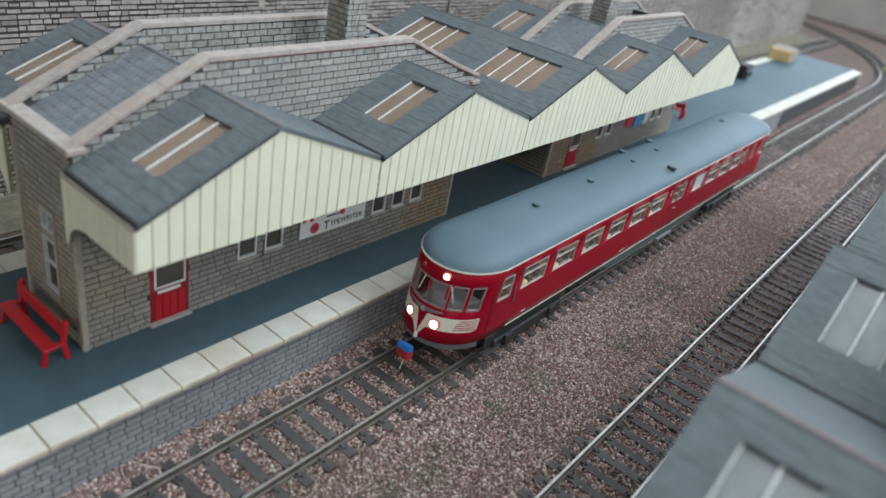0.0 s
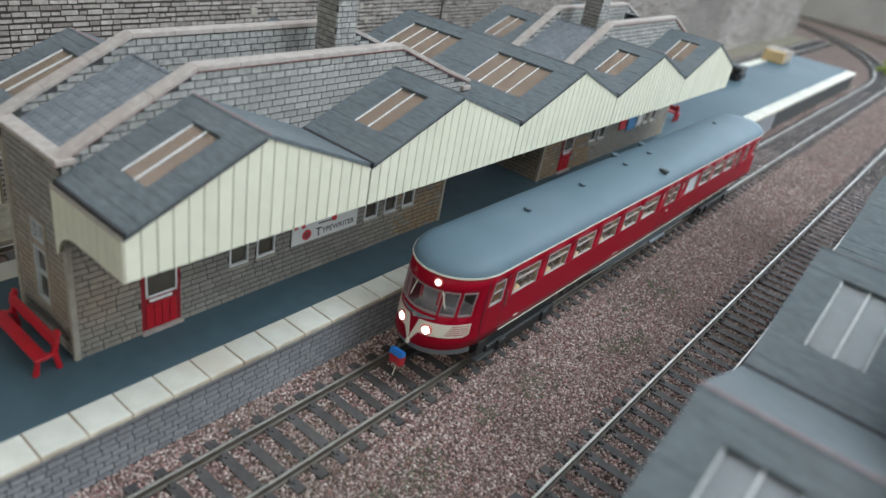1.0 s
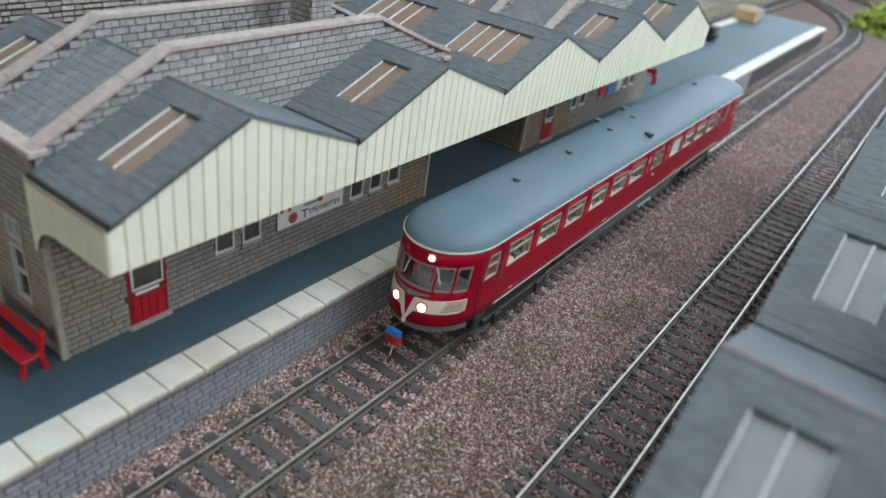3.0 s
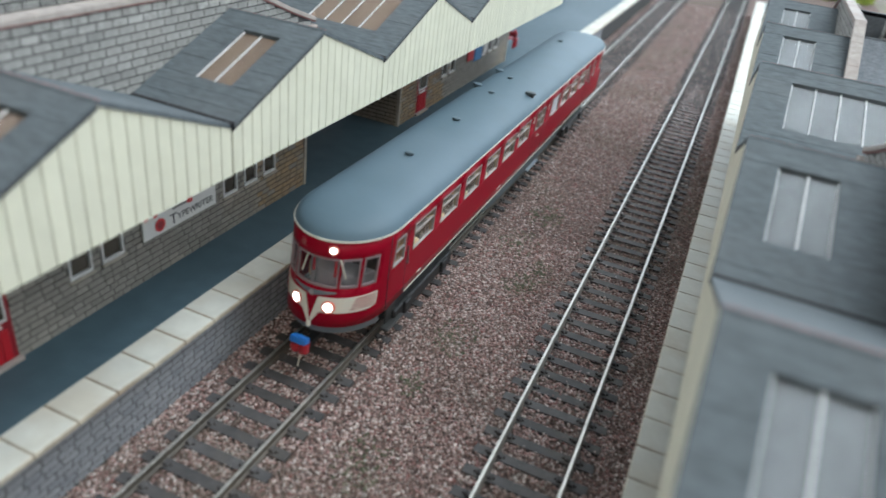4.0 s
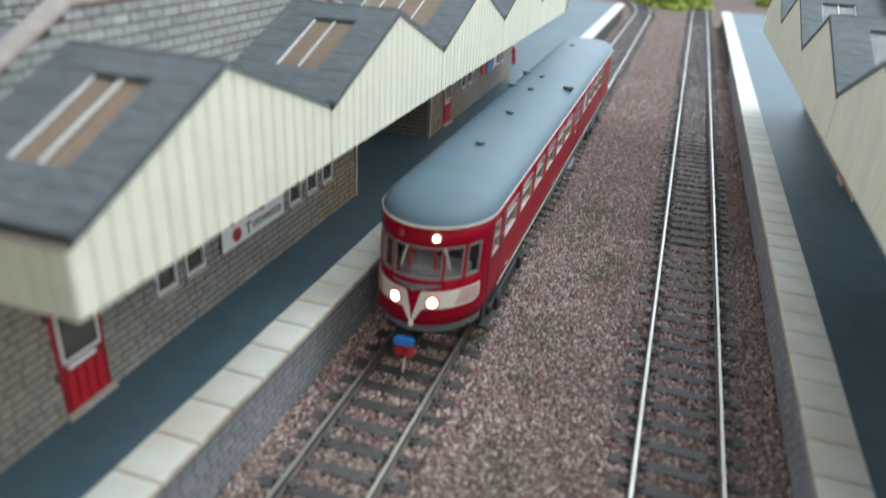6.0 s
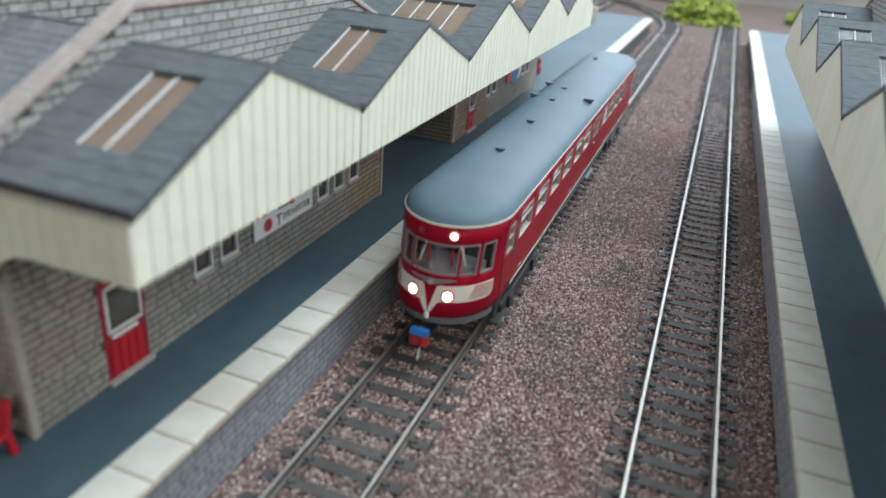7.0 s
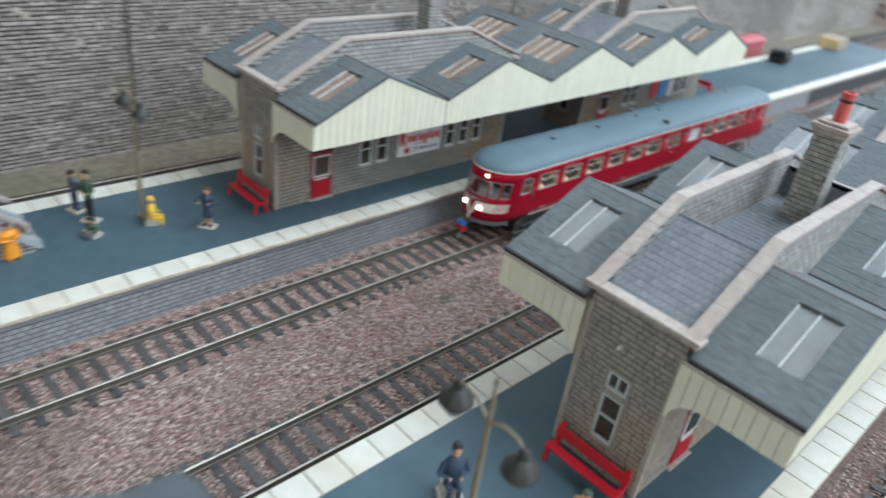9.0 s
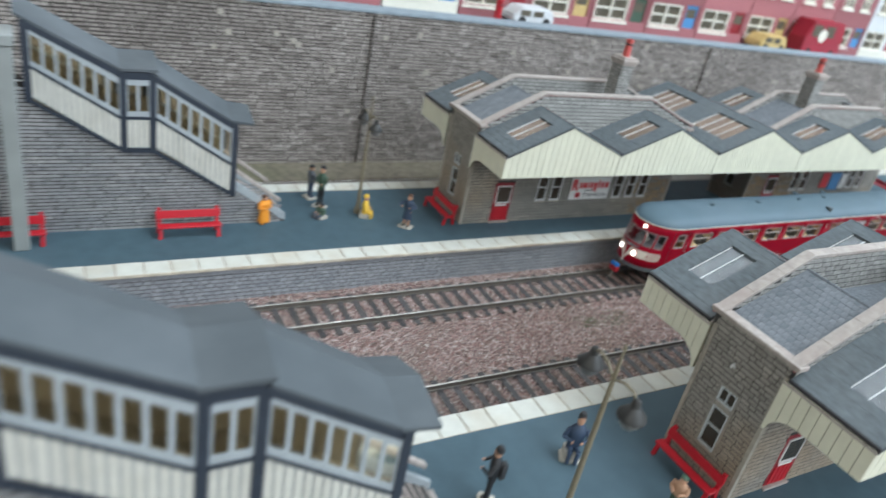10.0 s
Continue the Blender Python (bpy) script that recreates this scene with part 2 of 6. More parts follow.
PIPE = mat("weathered_pipe", (0.075, 0.066, 0.058), 0.6, vary=0.25, scale=200)
POLE = mat("lamp_post_olive", (0.20, 0.172, 0.115), 0.55, vary=0.15)
LAMPCAP = mat("lamp_cap_dark", (0.03, 0.03, 0.029), 0.5, vary=0.15)
LAMPGLASS = mat("lamp_globe", (0.15, 0.15, 0.145), 0.3, vary=0.1)
NAVY = mat("footbridge_frame", (0.022, 0.03, 0.045), 0.55, vary=0.15)
FBROOF = mat("footbridge_roof", (0.085, 0.098, 0.108), 0.8, spec=0.2, vary=0.12, scale=100, stretch=(1, 0.3, 1), bump=0.15, stain=(0.16, 0.175, 0.19), stain_scale=20, stain_amount=0.5)
FBWHITE = mat("footbridge_board", (0.55, 0.54, 0.485), 0.55, vary=0.07, rnd=0.05, stain=(0.42, 0.40, 0.33), stain_scale=90, stain_amount=0.35)
FBFRAME = mat("footbridge_sash", (0.34, 0.375, 0.395), 0.5, vary=0.1, scale=220)
FBPANE = mat("footbridge_pane", (0.92, 0.86, 0.70), 0.2, vary=0.06, scale=150, trans=1.0, ior=1.12)
FBSTONE_J = mat("footbridge_stone", (0.185, 0.19, 0.20), 0.8, second=((0.26, 0.262, 0.268), (0.22, 0.225, 0.23), (0.30, 0.298, 0.295)), island=1, vary=0.3, scale=600, bump=0.4)
COLUMN = mat("landing_column_grey", (0.25, 0.27, 0.265), 0.6, vary=0.12, scale=90)
FBLINING = mat("footbridge_lining", (0.20, 0.165, 0.11), 0.85, vary=0.2, scale=140)
HOUSEPANE = mat("house_pane", (0.10, 0.085, 0.06), 0.35, vary=0.3, scale=150)
POTRED = mat("chimney_pot_red", (0.50, 0.085, 0.075), 0.6, vary=0.12)
PAPER = mat("poster_paper", (0.74, 0.74, 0.72), 0.6, vary=0.03)
INKRED = mat("poster_red", (0.58, 0.04, 0.05), 0.6, vary=0.05)
INKBLACK = mat("poster_black", (0.05, 0.05, 0.055), 0.6, vary=0.05)
INKBLUE = mat("poster_blue", (0.07, 0.24, 0.50), 0.6, vary=0.05)
# pale so that the added sheet below each roof bounces light
BOUNCESHEET = mat("white_bounce_sheet", (0.62, 0.61, 0.57), 0.7, vary=0.06, scale=200)
CABBACK = mat("cab_back_dark", (0.075, 0.07, 0.072), 0.5, vary=0.15)
DESK = mat("cab_desk_grey", (0.34, 0.345, 0.37), 0.4, vary=0.05)
VENTPALE = mat("vent_grey_blue", (0.085, 0.128, 0.158), 0.5, vary=0.12)
VENT = mat("vent_dark", (0.06, 0.075, 0.085), 0.5, vary=0.1)
EARTH = mat("earth_strip", (0.16, 0.14, 0.105), 0.95, vary=0.4, scale=250, bump=0.6, stain=(0.13, 0.13, 0.075), stain_scale=18, stain_amount=0.6)
BASEBOARD = mat("layout_board", (0.19, 0.17, 0.145), 0.9, vary=0.3, scale=120, bump=0.5, stain=(0.15, 0.15, 0.09), stain_scale=8, stain_amount=0.7)
MOSS = mat("moss_scatter", (0.09, 0.105, 0.068), 0.95, second=((0.19, 0.19, 0.135), (0.12, 0.135, 0.085), (0.28, 0.25, 0.19)), island=1, vary=0.3, scale=300)
GREEN = mat("foliage_clump", (0.14, 0.19, 0.035), 0.9, second=((0.30, 0.36, 0.06), (0.20, 0.26, 0.045)), island=1, vary=0.3, scale=300)
PINKBRICK = mat("pink_brick", (0.32, 0.115, 0.125), 0.8, vary=0.25, scale=900, stretch=(1, 1, 3), rnd=0.2)
HOUSEWHITE = mat("house_render", (0.60, 0.62, 0.64), 0.7, vary=0.1)
STREET = mat("street_pavement", (0.25, 0.30, 0.34), 0.8, vary=0.15, scale=200)
ROOMWALL = mat("room_wall", (0.56, 0.54, 0.49), 0.9, vary=0.04, scale=3)
ROOMFLOOR = mat("room_carpet", (0.16, 0.16, 0.17), 0.95, vary=0.2, scale=80)
SKIN = mat("figure_skin", (0.50, 0.28, 0.18), 0.6, vary=0.05)
COATS = {k: mat("figure_" + k, c, 0.6, vary=0.1) for k, c in dict(navy=(0.03, 0.05, 0.09), orange=(0.72, 0.27, 0.02), green=(0.05, 0.09, 0.06), grey=(0.10, 0.11, 0.13), black=(0.02, 0.02, 0.022), yellow=(0.70, 0.45, 0.05), brown=(0.10, 0.05, 0.03), red=(0.35, 0.05, 0.05), tan=(0.46, 0.27, 0.17), base=(0.46, 0.43, 0.37)).items()}

# ---- mesh helpers ----
ORIGIN = {}


class Geo:
    """Faces gathered in millimetres, each with a material slot."""

    def __init__(self):
        self.v, self.f, self.m = [], [], []

    def add(self, verts, faces, slot=0):
        o = len(self.v)
        self.v += [tuple(p) for p in verts]
        self.f += [tuple(o + i for i in q) for q in faces]
        self.m += [slot] * len(faces)
        return self

    def box(self, x0, x1, y0, y1, z0, z1, slot=0):
        p = [(x, y, z) for z in (z0, z1) for y in (y0, y1) for x in (x0, x1)]
        return self.add(p, [(0, 2, 3, 1), (4, 5, 7, 6), (0, 1, 5, 4), (2, 6, 7, 3), (0, 4, 6, 2), (1, 3, 7, 5)], slot)

    def prism(self, poly, axis, lo, hi, slot=0):
        """A polygon in the other two axes (in the order xyz without the axis), drawn out along the axis."""
        n = len(poly)

        def at(p, h):
            return {"x": (h, p[0], p[1]), "y": (p[0], h, p[1]), "z": (p[0], p[1], h)}[axis]

        vs = [at(p, lo) for p in poly] + [at(p, hi) for p in poly]
        fs = [tuple(range(n))[::-1], tuple(range(n, 2 * n))] + [(i, (i + 1) % n, n + (i + 1) % n, n + i) for i in range(n)]
        return self.add(vs, fs, slot)

    def tube(self, a, b, ra, rb=None, n=10, slot=0):
        rb = ra if rb is None else rb
        a, b = Vector(a), Vector(b)
        d = (b - a).normalized()
        s = d.orthogonal().normalized()
        t = d.cross(s)
        vs = []
        for p, r in ((a, ra), (b, rb)):
            vs += [p + r * (math.cos(k * math.tau / n) * s + math.sin(k * math.tau / n) * t) for k in range(n)]
        fs = [(k, (k + 1) % n, n + (k + 1) % n, n + k) for k in range(n)] + [tuple(range(n))[::-1], tuple(range(n, 2 * n))]
        return self.add(vs, fs, slot)

    def lathe(self, x, y, prof, n=14, slot=0, sx=1.0, sy=1.0):
        """A profile of (radius, z) turned about an upright axis."""
        vs = [(x + sx * r * math.cos(k * math.tau / n), y + sy * r * math.sin(k * math.tau / n), z) for r, z in prof for k in range(n)]
        fs = [(i * n + k, i * n + (k + 1) % n, (i + 1) * n + (k + 1) % n, (i + 1) * n + k) for i in range(len(prof) - 1) for k in range(n)]
        fs += [tuple(range(n))[::-1], tuple(range((len(prof) - 1) * n, len(prof) * n))]
        return self.add(vs, fs, slot)


def thing(name, x, y, z, label, category, group="", kind=""):
    ob = new(name)
    ob.empty_display_size = 0.005
    ob.location = (x * MM, y * MM, z * MM)
    ORIGIN[ob.name] = (x, y, z)
    return tagged(ob, label, category, group, kind)


def root_of(ob):
    while ob.parent:
        ob = ob.parent
    return ob


def mesh_of(name, g, mats, origin=(0, 0, 0), bevel=0.0, smooth=False, seg=1, weld=True):
    me = bpy.data.meshes.new(name)
    v = (np.array(g.v, float) - np.array(origin, float)) * MM
    me.from_pydata(v.tolist(), [], g.f)
    for m in mats if isinstance(mats, (list, tuple)) else [mats]:
        me.materials.append(m)
    me.polygons.foreach_set("material_index", g.m)
    if bevel or weld:
        bm = bmesh.new()
        bm.from_mesh(me)
        bmesh.ops.recalc_face_normals(bm, faces=bm.faces)
        if bevel:
            es = [e for e in bm.edges if len(e.link_faces) == 2 and e.calc_face_angle(0) > 0.6]
            bmesh.ops.bevel(bm, geom=es, offset=bevel * MM, segments=seg, affect="EDGES", clamp_overlap=True)
        bm.to_mesh(me)
        bm.free()
    if smooth:
        me.polygons.foreach_set("use_smooth", [True] * len(me.polygons))
        me.set_sharp_from_angle(angle=radians(38))
    me.update()
    return me


def part(name, g, material, parent, label="", bevel=0.0, smooth=False, seg=1, weld=True, kind=""):
    """Links a Geo as one mesh under a thing or a part."""
    o = ORIGIN.get(root_of(parent).name, (0, 0, 0))
    ob = new(name, mesh_of(name, g, material, o, bevel, smooth, seg, weld))
    ob.parent = parent
    return tagged(ob, label, kind=kind)


def single(name, g, material, label, category, group="", kind="", bevel=0.0, smooth=False, weld=True, seg=1):
    ob = new(name, mesh_of(name, g, material, (0, 0, 0), bevel, smooth, seg, weld))
    return tagged(ob, label, category, group, kind)


def lettering(text, size, material, parent, m, label="", name="lettering"):
    """Built-in font, turned into a mesh; size in mm, m: pose relative to the thing's origin, in metres."""
    cu = bpy.data.curves.new(name, "FONT")
    cu.body, cu.size, cu.align_x, cu.align_y, cu.extrude = text, size * MM, "CENTER", "CENTER", 0.05 * MM
    tmp = bpy.data.objects.new(name, cu)
    scene.collection.objects.link(tmp)
    me = bpy.data.meshes.new_from_object(tmp.evaluated_get(bpy.context.evaluated_depsgraph_get()))
    bpy.data.objects.remove(tmp)
    me.materials.clear()
    me.materials.append(material)
    ob = new(name, me)
    ob.parent = parent
    ob.matrix_basis = m
    return tagged(ob, label)


def courses(rnd, a0, a1, z0, z1, length, height, joint=0.35, holes=(), roof=None, spread=0.35, bond=False, upright=1.0):
    """Rectangles (a, b, lo, hi) of blocks laid in courses, kept clear of holes and below a sloping top."""
    out, row, z = [], 0, z0
    while z < z1 - 0.4:
        hi = min(z + height - joint, z1)
        a = a0 - (length * 0.5 * (row % 2) if bond else rnd.random() * length * 0.8)
        while a < a1 - 0.3:
            b = a + length * (1 + spread * (2 * rnd.random() - 1))
            lo, up = max(a, a0), min(b - joint * upright, a1)
            a = b
            if up - lo < 0.5:
                continue
            if any(lo < h[1] and up > h[0] and z < h[3] and hi > h[2] for h in holes):
                cut = [h for h in holes if lo < h[1] and up > h[0] and z < h[3] and hi > h[2]][0]
                if lo < cut[0] - 0.6:
                    up = cut[0]
                elif up > cut[1] + 0.6:
                    lo = cut[1]
                else:
                    continue
            if roof and z > max(roof(lo), roof(up)):
                continue
            out.append((lo, up, z, hi))
        z += height
        row += 1
    return out


def holed(g, fixed, axis, thick, a0, a1, z0, z1, holes):
    """A wall of real thickness with openings, as one closed mesh: axis 'x' is a wall that stands across x."""
    ca = sorted({a0, a1, *[min(max(v, a0), a1) for h in holes for v in h[:2]]})
    cz = sorted({z0, z1, *[min(max(v, z0), z1) for h in holes for v in h[2:4]]})
    na, nz = len(ca) - 1, len(cz) - 1

    def solid(i, j):
        if not (0 <= i < na and 0 <= j < nz):
            return False
        a, z = (ca[i] + ca[i + 1]) / 2, (cz[j] + cz[j + 1]) / 2
        return not any(h[0] < a < h[1] and h[2] < z < h[3] for h in holes)

    index, verts, faces = {}, [], []

    def at(i, j, k):
        if (i, j, k) not in index:
            index[i, j, k] = len(verts)
            d = fixed + thick * k
            verts.append((d, ca[i], cz[j]) if axis == "x" else (ca[i], d, cz[j]))
        return index[i, j, k]

    for i in range(na):
        for j in range(nz):
            if not solid(i, j):
                continue
            for k in (0, 1):
                faces.append((at(i, j, k), at(i + 1, j, k), at(i + 1, j + 1, k), at(i, j + 1, k)))
            for di, dj, p, q in ((-1, 0, (0, 0), (0, 1)), (1, 0, (1, 0), (1, 1)), (0, -1, (0, 0), (1, 0)), (0, 1, (0, 1), (1, 1))):
                if not solid(i + di, j + dj):
                    p, q = (i + p[0], j + p[1]), (i + q[0], j + q[1])
                    faces.append((at(*p, 0), at(*q, 0), at(*q, 1), at(*p, 1)))
    return g.add(verts, faces)


def lay(parent, rects, place, unit, joined_material, budget=0, near=None, name="stone_block", rest="stone_work", roof=None, oy=0.0):
    """Blocks on a surface: place(a, b, lo, hi) gives the two corners of each; the nearest are objects of their own, the rest one joined part."""
    o = ORIGIN[root_of(parent).name]
    joined = Geo()
    for r in rects:
        (x0, y0, z0), (x1, y1, z1) = place(*r)
        if roof and z1 > min(roof(r[0]), roof(r[1])):
            ta, tb = min(z1, roof(r[0])), min(z1, roof(r[1]))
            if min(ta, tb) > z0 + 0.15:
                joined.prism([(y0, z0), (y1, z0), (y1, tb), (y0, ta)], "x", x0, x1)
            continue
        if budget > 0 and (near is None or near(*r)):
            budget -= 1
            ob = new(name, unit)
            ob.parent = parent
            ob.location = ((x0 - o[0]) * MM, (y0 - o[1]) * MM, (z0 - o[2]) * MM)
            ob.scale = (x1 - x0, y1 - y0, z1 - z0)
        else:
            joined.box(x0, x1, y0, y1, z0, z1)
    if joined.f:
        part(rest, joined, joined_material, parent, kind="stuff", weld=False)

# ---- the setting: board, platforms, tracks ----
PZ = 17.8
Y0, Y1 = -420.0, 770.0
TRACKS = {"near": 0.0, "second": 65.5, "back": -122.0, "outer": 203.0}
PITCH = 7.36
# where a sleeper of each track lies along it
PHASE = {0.0: -0.6, 65.5: 2.6, -122.0: 0.0, 203.0: 0.0}
SLEEPER_HALF = 14.2

single("ground", Geo().box(-430, 420, -620, 1420, -14, -0.6), BASEBOARD, "brown scenic board under the model railway", "ground", kind="structure", bevel=1.0)
single("earth_strip", Geo().box(-166, -139, -620, 1080, -0.6, 1.2), EARTH, "earth strip with olive scatter below the retaining wall", "ground", kind="structure")


BRICKUNIT = mesh_of("brick", Geo().box(0, 1, 0, 1, 0, 1), FACEBRICK)
STONEUNIT = mesh_of("stone_block", Geo().box(0, 1, 0, 1, 0, 1), STONE)
PALEUNIT = mesh_of("parapet_block", Geo().box(0, 1, 0, 1, 0, 1), PALE)
WALLUNIT = mesh_of("wall_stone", Geo().box(0, 1, 0, 1, 0, 1), RETAIN)


def platform(name, xf, xb, y0, y1, label, joint=0.0):
    """Slab, brick faces and edging stones on both sides."""
    p = thing(name, (xf + xb) / 2, (y0 + y1) / 2, 0, label, "platform", kind="structure")
    lo, hi = min(xf, xb), max(xf, xb)
    part("platform_core", Geo().box(lo + 2.0, hi - 2.0, y0 + 2, y1 - 2, -0.5, PZ - 1.2), PALE_MORTAR, p)
    part("platform_surface", Geo().box(lo + 9.6, hi - 9.6, y0 + 1, y1 - 1, PZ - 1.2, PZ), TARMAC, p, "dark blue-grey painted platform surface")
    rnd = random.Random(int(abs(xf) * 10))
    for side, x in ((1, hi), (-1, lo)):
        xa = x - side * 2.0

        def place(a, b, z, t, xa=xa, side=side):
            d = 0.10 + rnd.random() * 0.03
            return (min(xa, xa + side * d), a, z), (max(xa, xa + side * d), b, t)

        lay(p, courses(rnd, max(y0, -340), min(y1, 480), 0.2, PZ - 3.7, 4.0, 1.9, 0.36, spread=0.05, bond=True), place, BRICKUNIT, FACEBRICK_J, 290, lambda a, b, z, t: -75 < a < 20, "brick", "brick_work")
        part("joint_bed", Geo().box(*sorted((x - side * 0.3, x - side * 9.7)), y0 + 0.3, y1 - 0.3, PZ - 1.3, PZ - 0.35), SLABJOINT, p)
        me = mesh_of("edging_slab", Geo().box(-4.8, 4.8, 0.11, 10.37, 0, 1.5), [SLAB, SLABEDGE], bevel=0.2)
        for f in me.polygons:
            f.material_index = 0 if f.normal.z > 0.99 else 1
        first = y0 + 3 + (joint - y0 - 3) % 10.48
        n = int((y1 - first - 3) / 10.48)
        part("face_band", Geo().box(*sorted((xa, xa + side * 0.6)), y0, y1, PZ - 3.6, PZ - 1.55), FACEBRICK, p, "plain pale band under the edging slabs", bevel=0.1)
        for k in range(n):
            ob = new("edging_slab", me)
            ob.parent = p
            ob.location = ((x - side * 4.8 - (lo + hi) / 2) * MM, (first + k * 10.48 - (y0 + y1) / 2) * MM, (PZ - 1.38 + rnd.random() * 0.1) * MM)
            ob.rotation_euler = ((rnd.random() - 0.5) * 0.006, (rnd.random() - 0.5) * 0.01, (rnd.random() - 0.5) * 0.006)
    return p


def track(name, xc, y0, y1, label, fine=True):
    """Two rails on plastic sleepers with moulded chairs."""
    t = thing(name, xc, (y0 + y1) / 2, 0, label, "track", kind="structure")
    for s in (-1, 1):
        x = xc + s * 8.85
        foot = [(x - 0.85, 1.5), (x + 0.85, 1.5), (x + 0.8, 1.8), (x + 0.25, 2.0), (x + 0.22, 3.1), (x + 0.44, 3.3), (x + 0.44, 3.9), (x - 0.44, 3.9), (x - 0.44, 3.3), (x - 0.22, 3.1), (x - 0.25, 2.0), (x - 0.8, 1.8)]
        r = part("rail", Geo().prism(foot, "y", y0, y1), RAILSIDE, t, "dull nickel-silver model rail")
        part("rail_head", Geo().box(x - 0.39, x + 0.39, y0, y1, 3.75, 4.02), RAILTOP, r, "polished rail head", bevel=0.08)
    g = Geo().box(-SLEEPER_HALF, SLEEPER_HALF, -1.55, 1.55, -0.3, 1.5)
    for s in (-1, 1):
        for e in (-1, 1):
            a = s * 8.85 + e * 1.35
            g.prism([(a - 0.75, 1.4), (a + 0.75, 1.4), (a + (0.2 if e > 0 else 0.6), 2.35), (a - (0.6 if e > 0 else 0.2), 2.35)], "y", -0.85, 0.85)
            g.lathe(s * 8.85 + e * 2.35, 0, [(0.42, 1.4), (0.38, 1.95), (0.2, 2.05)], 6)
    me = mesh_of("sleeper", g, SLEEPER, bevel=0.12)
    rnd = random.Random(3)
    far = Geo()
    y = y0 + (PHASE[xc] - y0) % PITCH
    while y < y1:
        if fine and -210 < y < 420:
            ob = new("sleeper", me)
            ob.parent = t
            ob.location = (0, (y - (y0 + y1) / 2) * MM, (rnd.random() - 0.6) * 0.2 * MM)
            ob.rotation_euler = (0, 0, (rnd.random() - 0.5) * 0.02)
        else:
            far.box(xc - SLEEPER_HALF, xc + SLEEPER_HALF, y - 1.55, y + 1.55, -0.3, 1.5)
        y += PITCH
    part("far_sleepers", far, SLEEPER, t, kind="stuff", weld=False)
    return t


platform("platform_station", -18.7, -98.9, Y0, Y1, "island platform of the model station with white edging slabs", -44.4)
platform("platform_island", 86.6, 179.5, Y0, Y1, "second island platform with white edging slabs", -0.9)
track("track_near", TRACKS["near"], -600, 800, "model track with dark plastic sleepers under the railcar")
track("track_second", TRACKS["second"], -600, 960, "empty model track with bright rail heads")
track("track_back", TRACKS["back"], -600, 1090, "model track behind the station platform", fine=False)
track("track_outer", TRACKS["outer"], -600, 1400, "model track beyond the second platform", fine=False)



def curved_track(name, xc, y0, radius, sweep, label):
    """A track that leaves the straight at y0 and bends towards -x."""
    t = thing(name, xc, y0, 0, label, "track", kind="structure")
    steps = 26
    for s in (-1, 1):
        for nm, prof, m in (("rail", ((-0.9, 1.5), (0.9, 1.5), (0.25, 3.2), (0.45, 3.8), (-0.45, 3.8), (-0.25, 3.2)), RAILSIDE), ("rail_head", ((-0.44, 3.75), (0.44, 3.75), (0.44, 4.02), (-0.44, 4.02)), RAILTOP)):
            g, n = Geo(), len(prof)
            vs = []
            for k in range(steps + 1):
                a = radians(sweep * k / steps)
                for u, z in prof:
                    r = radius + s * 8.85 + u
                    vs.append((xc - radius + r * math.cos(a), y0 + r * math.sin(a), z))
            g.add(vs, [(k * n + i, k * n + (i + 1) % n, (k + 1) * n + (i + 1) % n, (k + 1) * n + i) for k in range(steps) for i in range(n)])
            part(nm, g, m, t)
    g = Geo()
    count = int(radius * radians(sweep) / PITCH)
    for k in range(count):
        a = k * PITCH / radius
        c, s = math.cos(a), math.sin(a)
        vs = []
        for z in (-0.3, 1.5):
            for u, v in ((-SLEEPER_HALF, -1.55), (SLEEPER_HALF, -1.55), (SLEEPER_HALF, 1.55), (-SLEEPER_HALF, 1.55)):
                vs.append((xc - radius + (radius + u) * c - v * s, y0 + (radius + u) * s + v * c, z))
        g.add(vs, [(3, 2, 1, 0), (4, 5, 6, 7), (0, 1, 5, 4), (1, 2, 6, 5), (2, 3, 7, 6), (3, 0, 4, 7)])
    part("far_sleepers", g, SLEEPER, t, kind="stuff", weld=False)


curved_track("track_curve_near", TRACKS["near"], 800, 560, 70, "far model track curving away beyond the platform")
curved_track("track_curve_second", TRACKS["second"], 960, 420, 80, "far model track curving away beyond the second platform")
single("ballast_bed", Geo().box(-420, 240, 790, 1400, -0.6, 0.4), BALLASTBED, "wide bed of pinkish ballast at the far curve", "ballast", kind="structure")
for nm, xa, xb in (("ballast_bed", -20, 88.6), ("ballast_bed", -139, -97), ("ballast_bed", 177, 240)):
    single(nm, Geo().box(xa, xb, -600, 790, -0.6, 0.55), BALLASTBED, "bed of fine brown and pink granite ballast", "ballast", kind="structure")


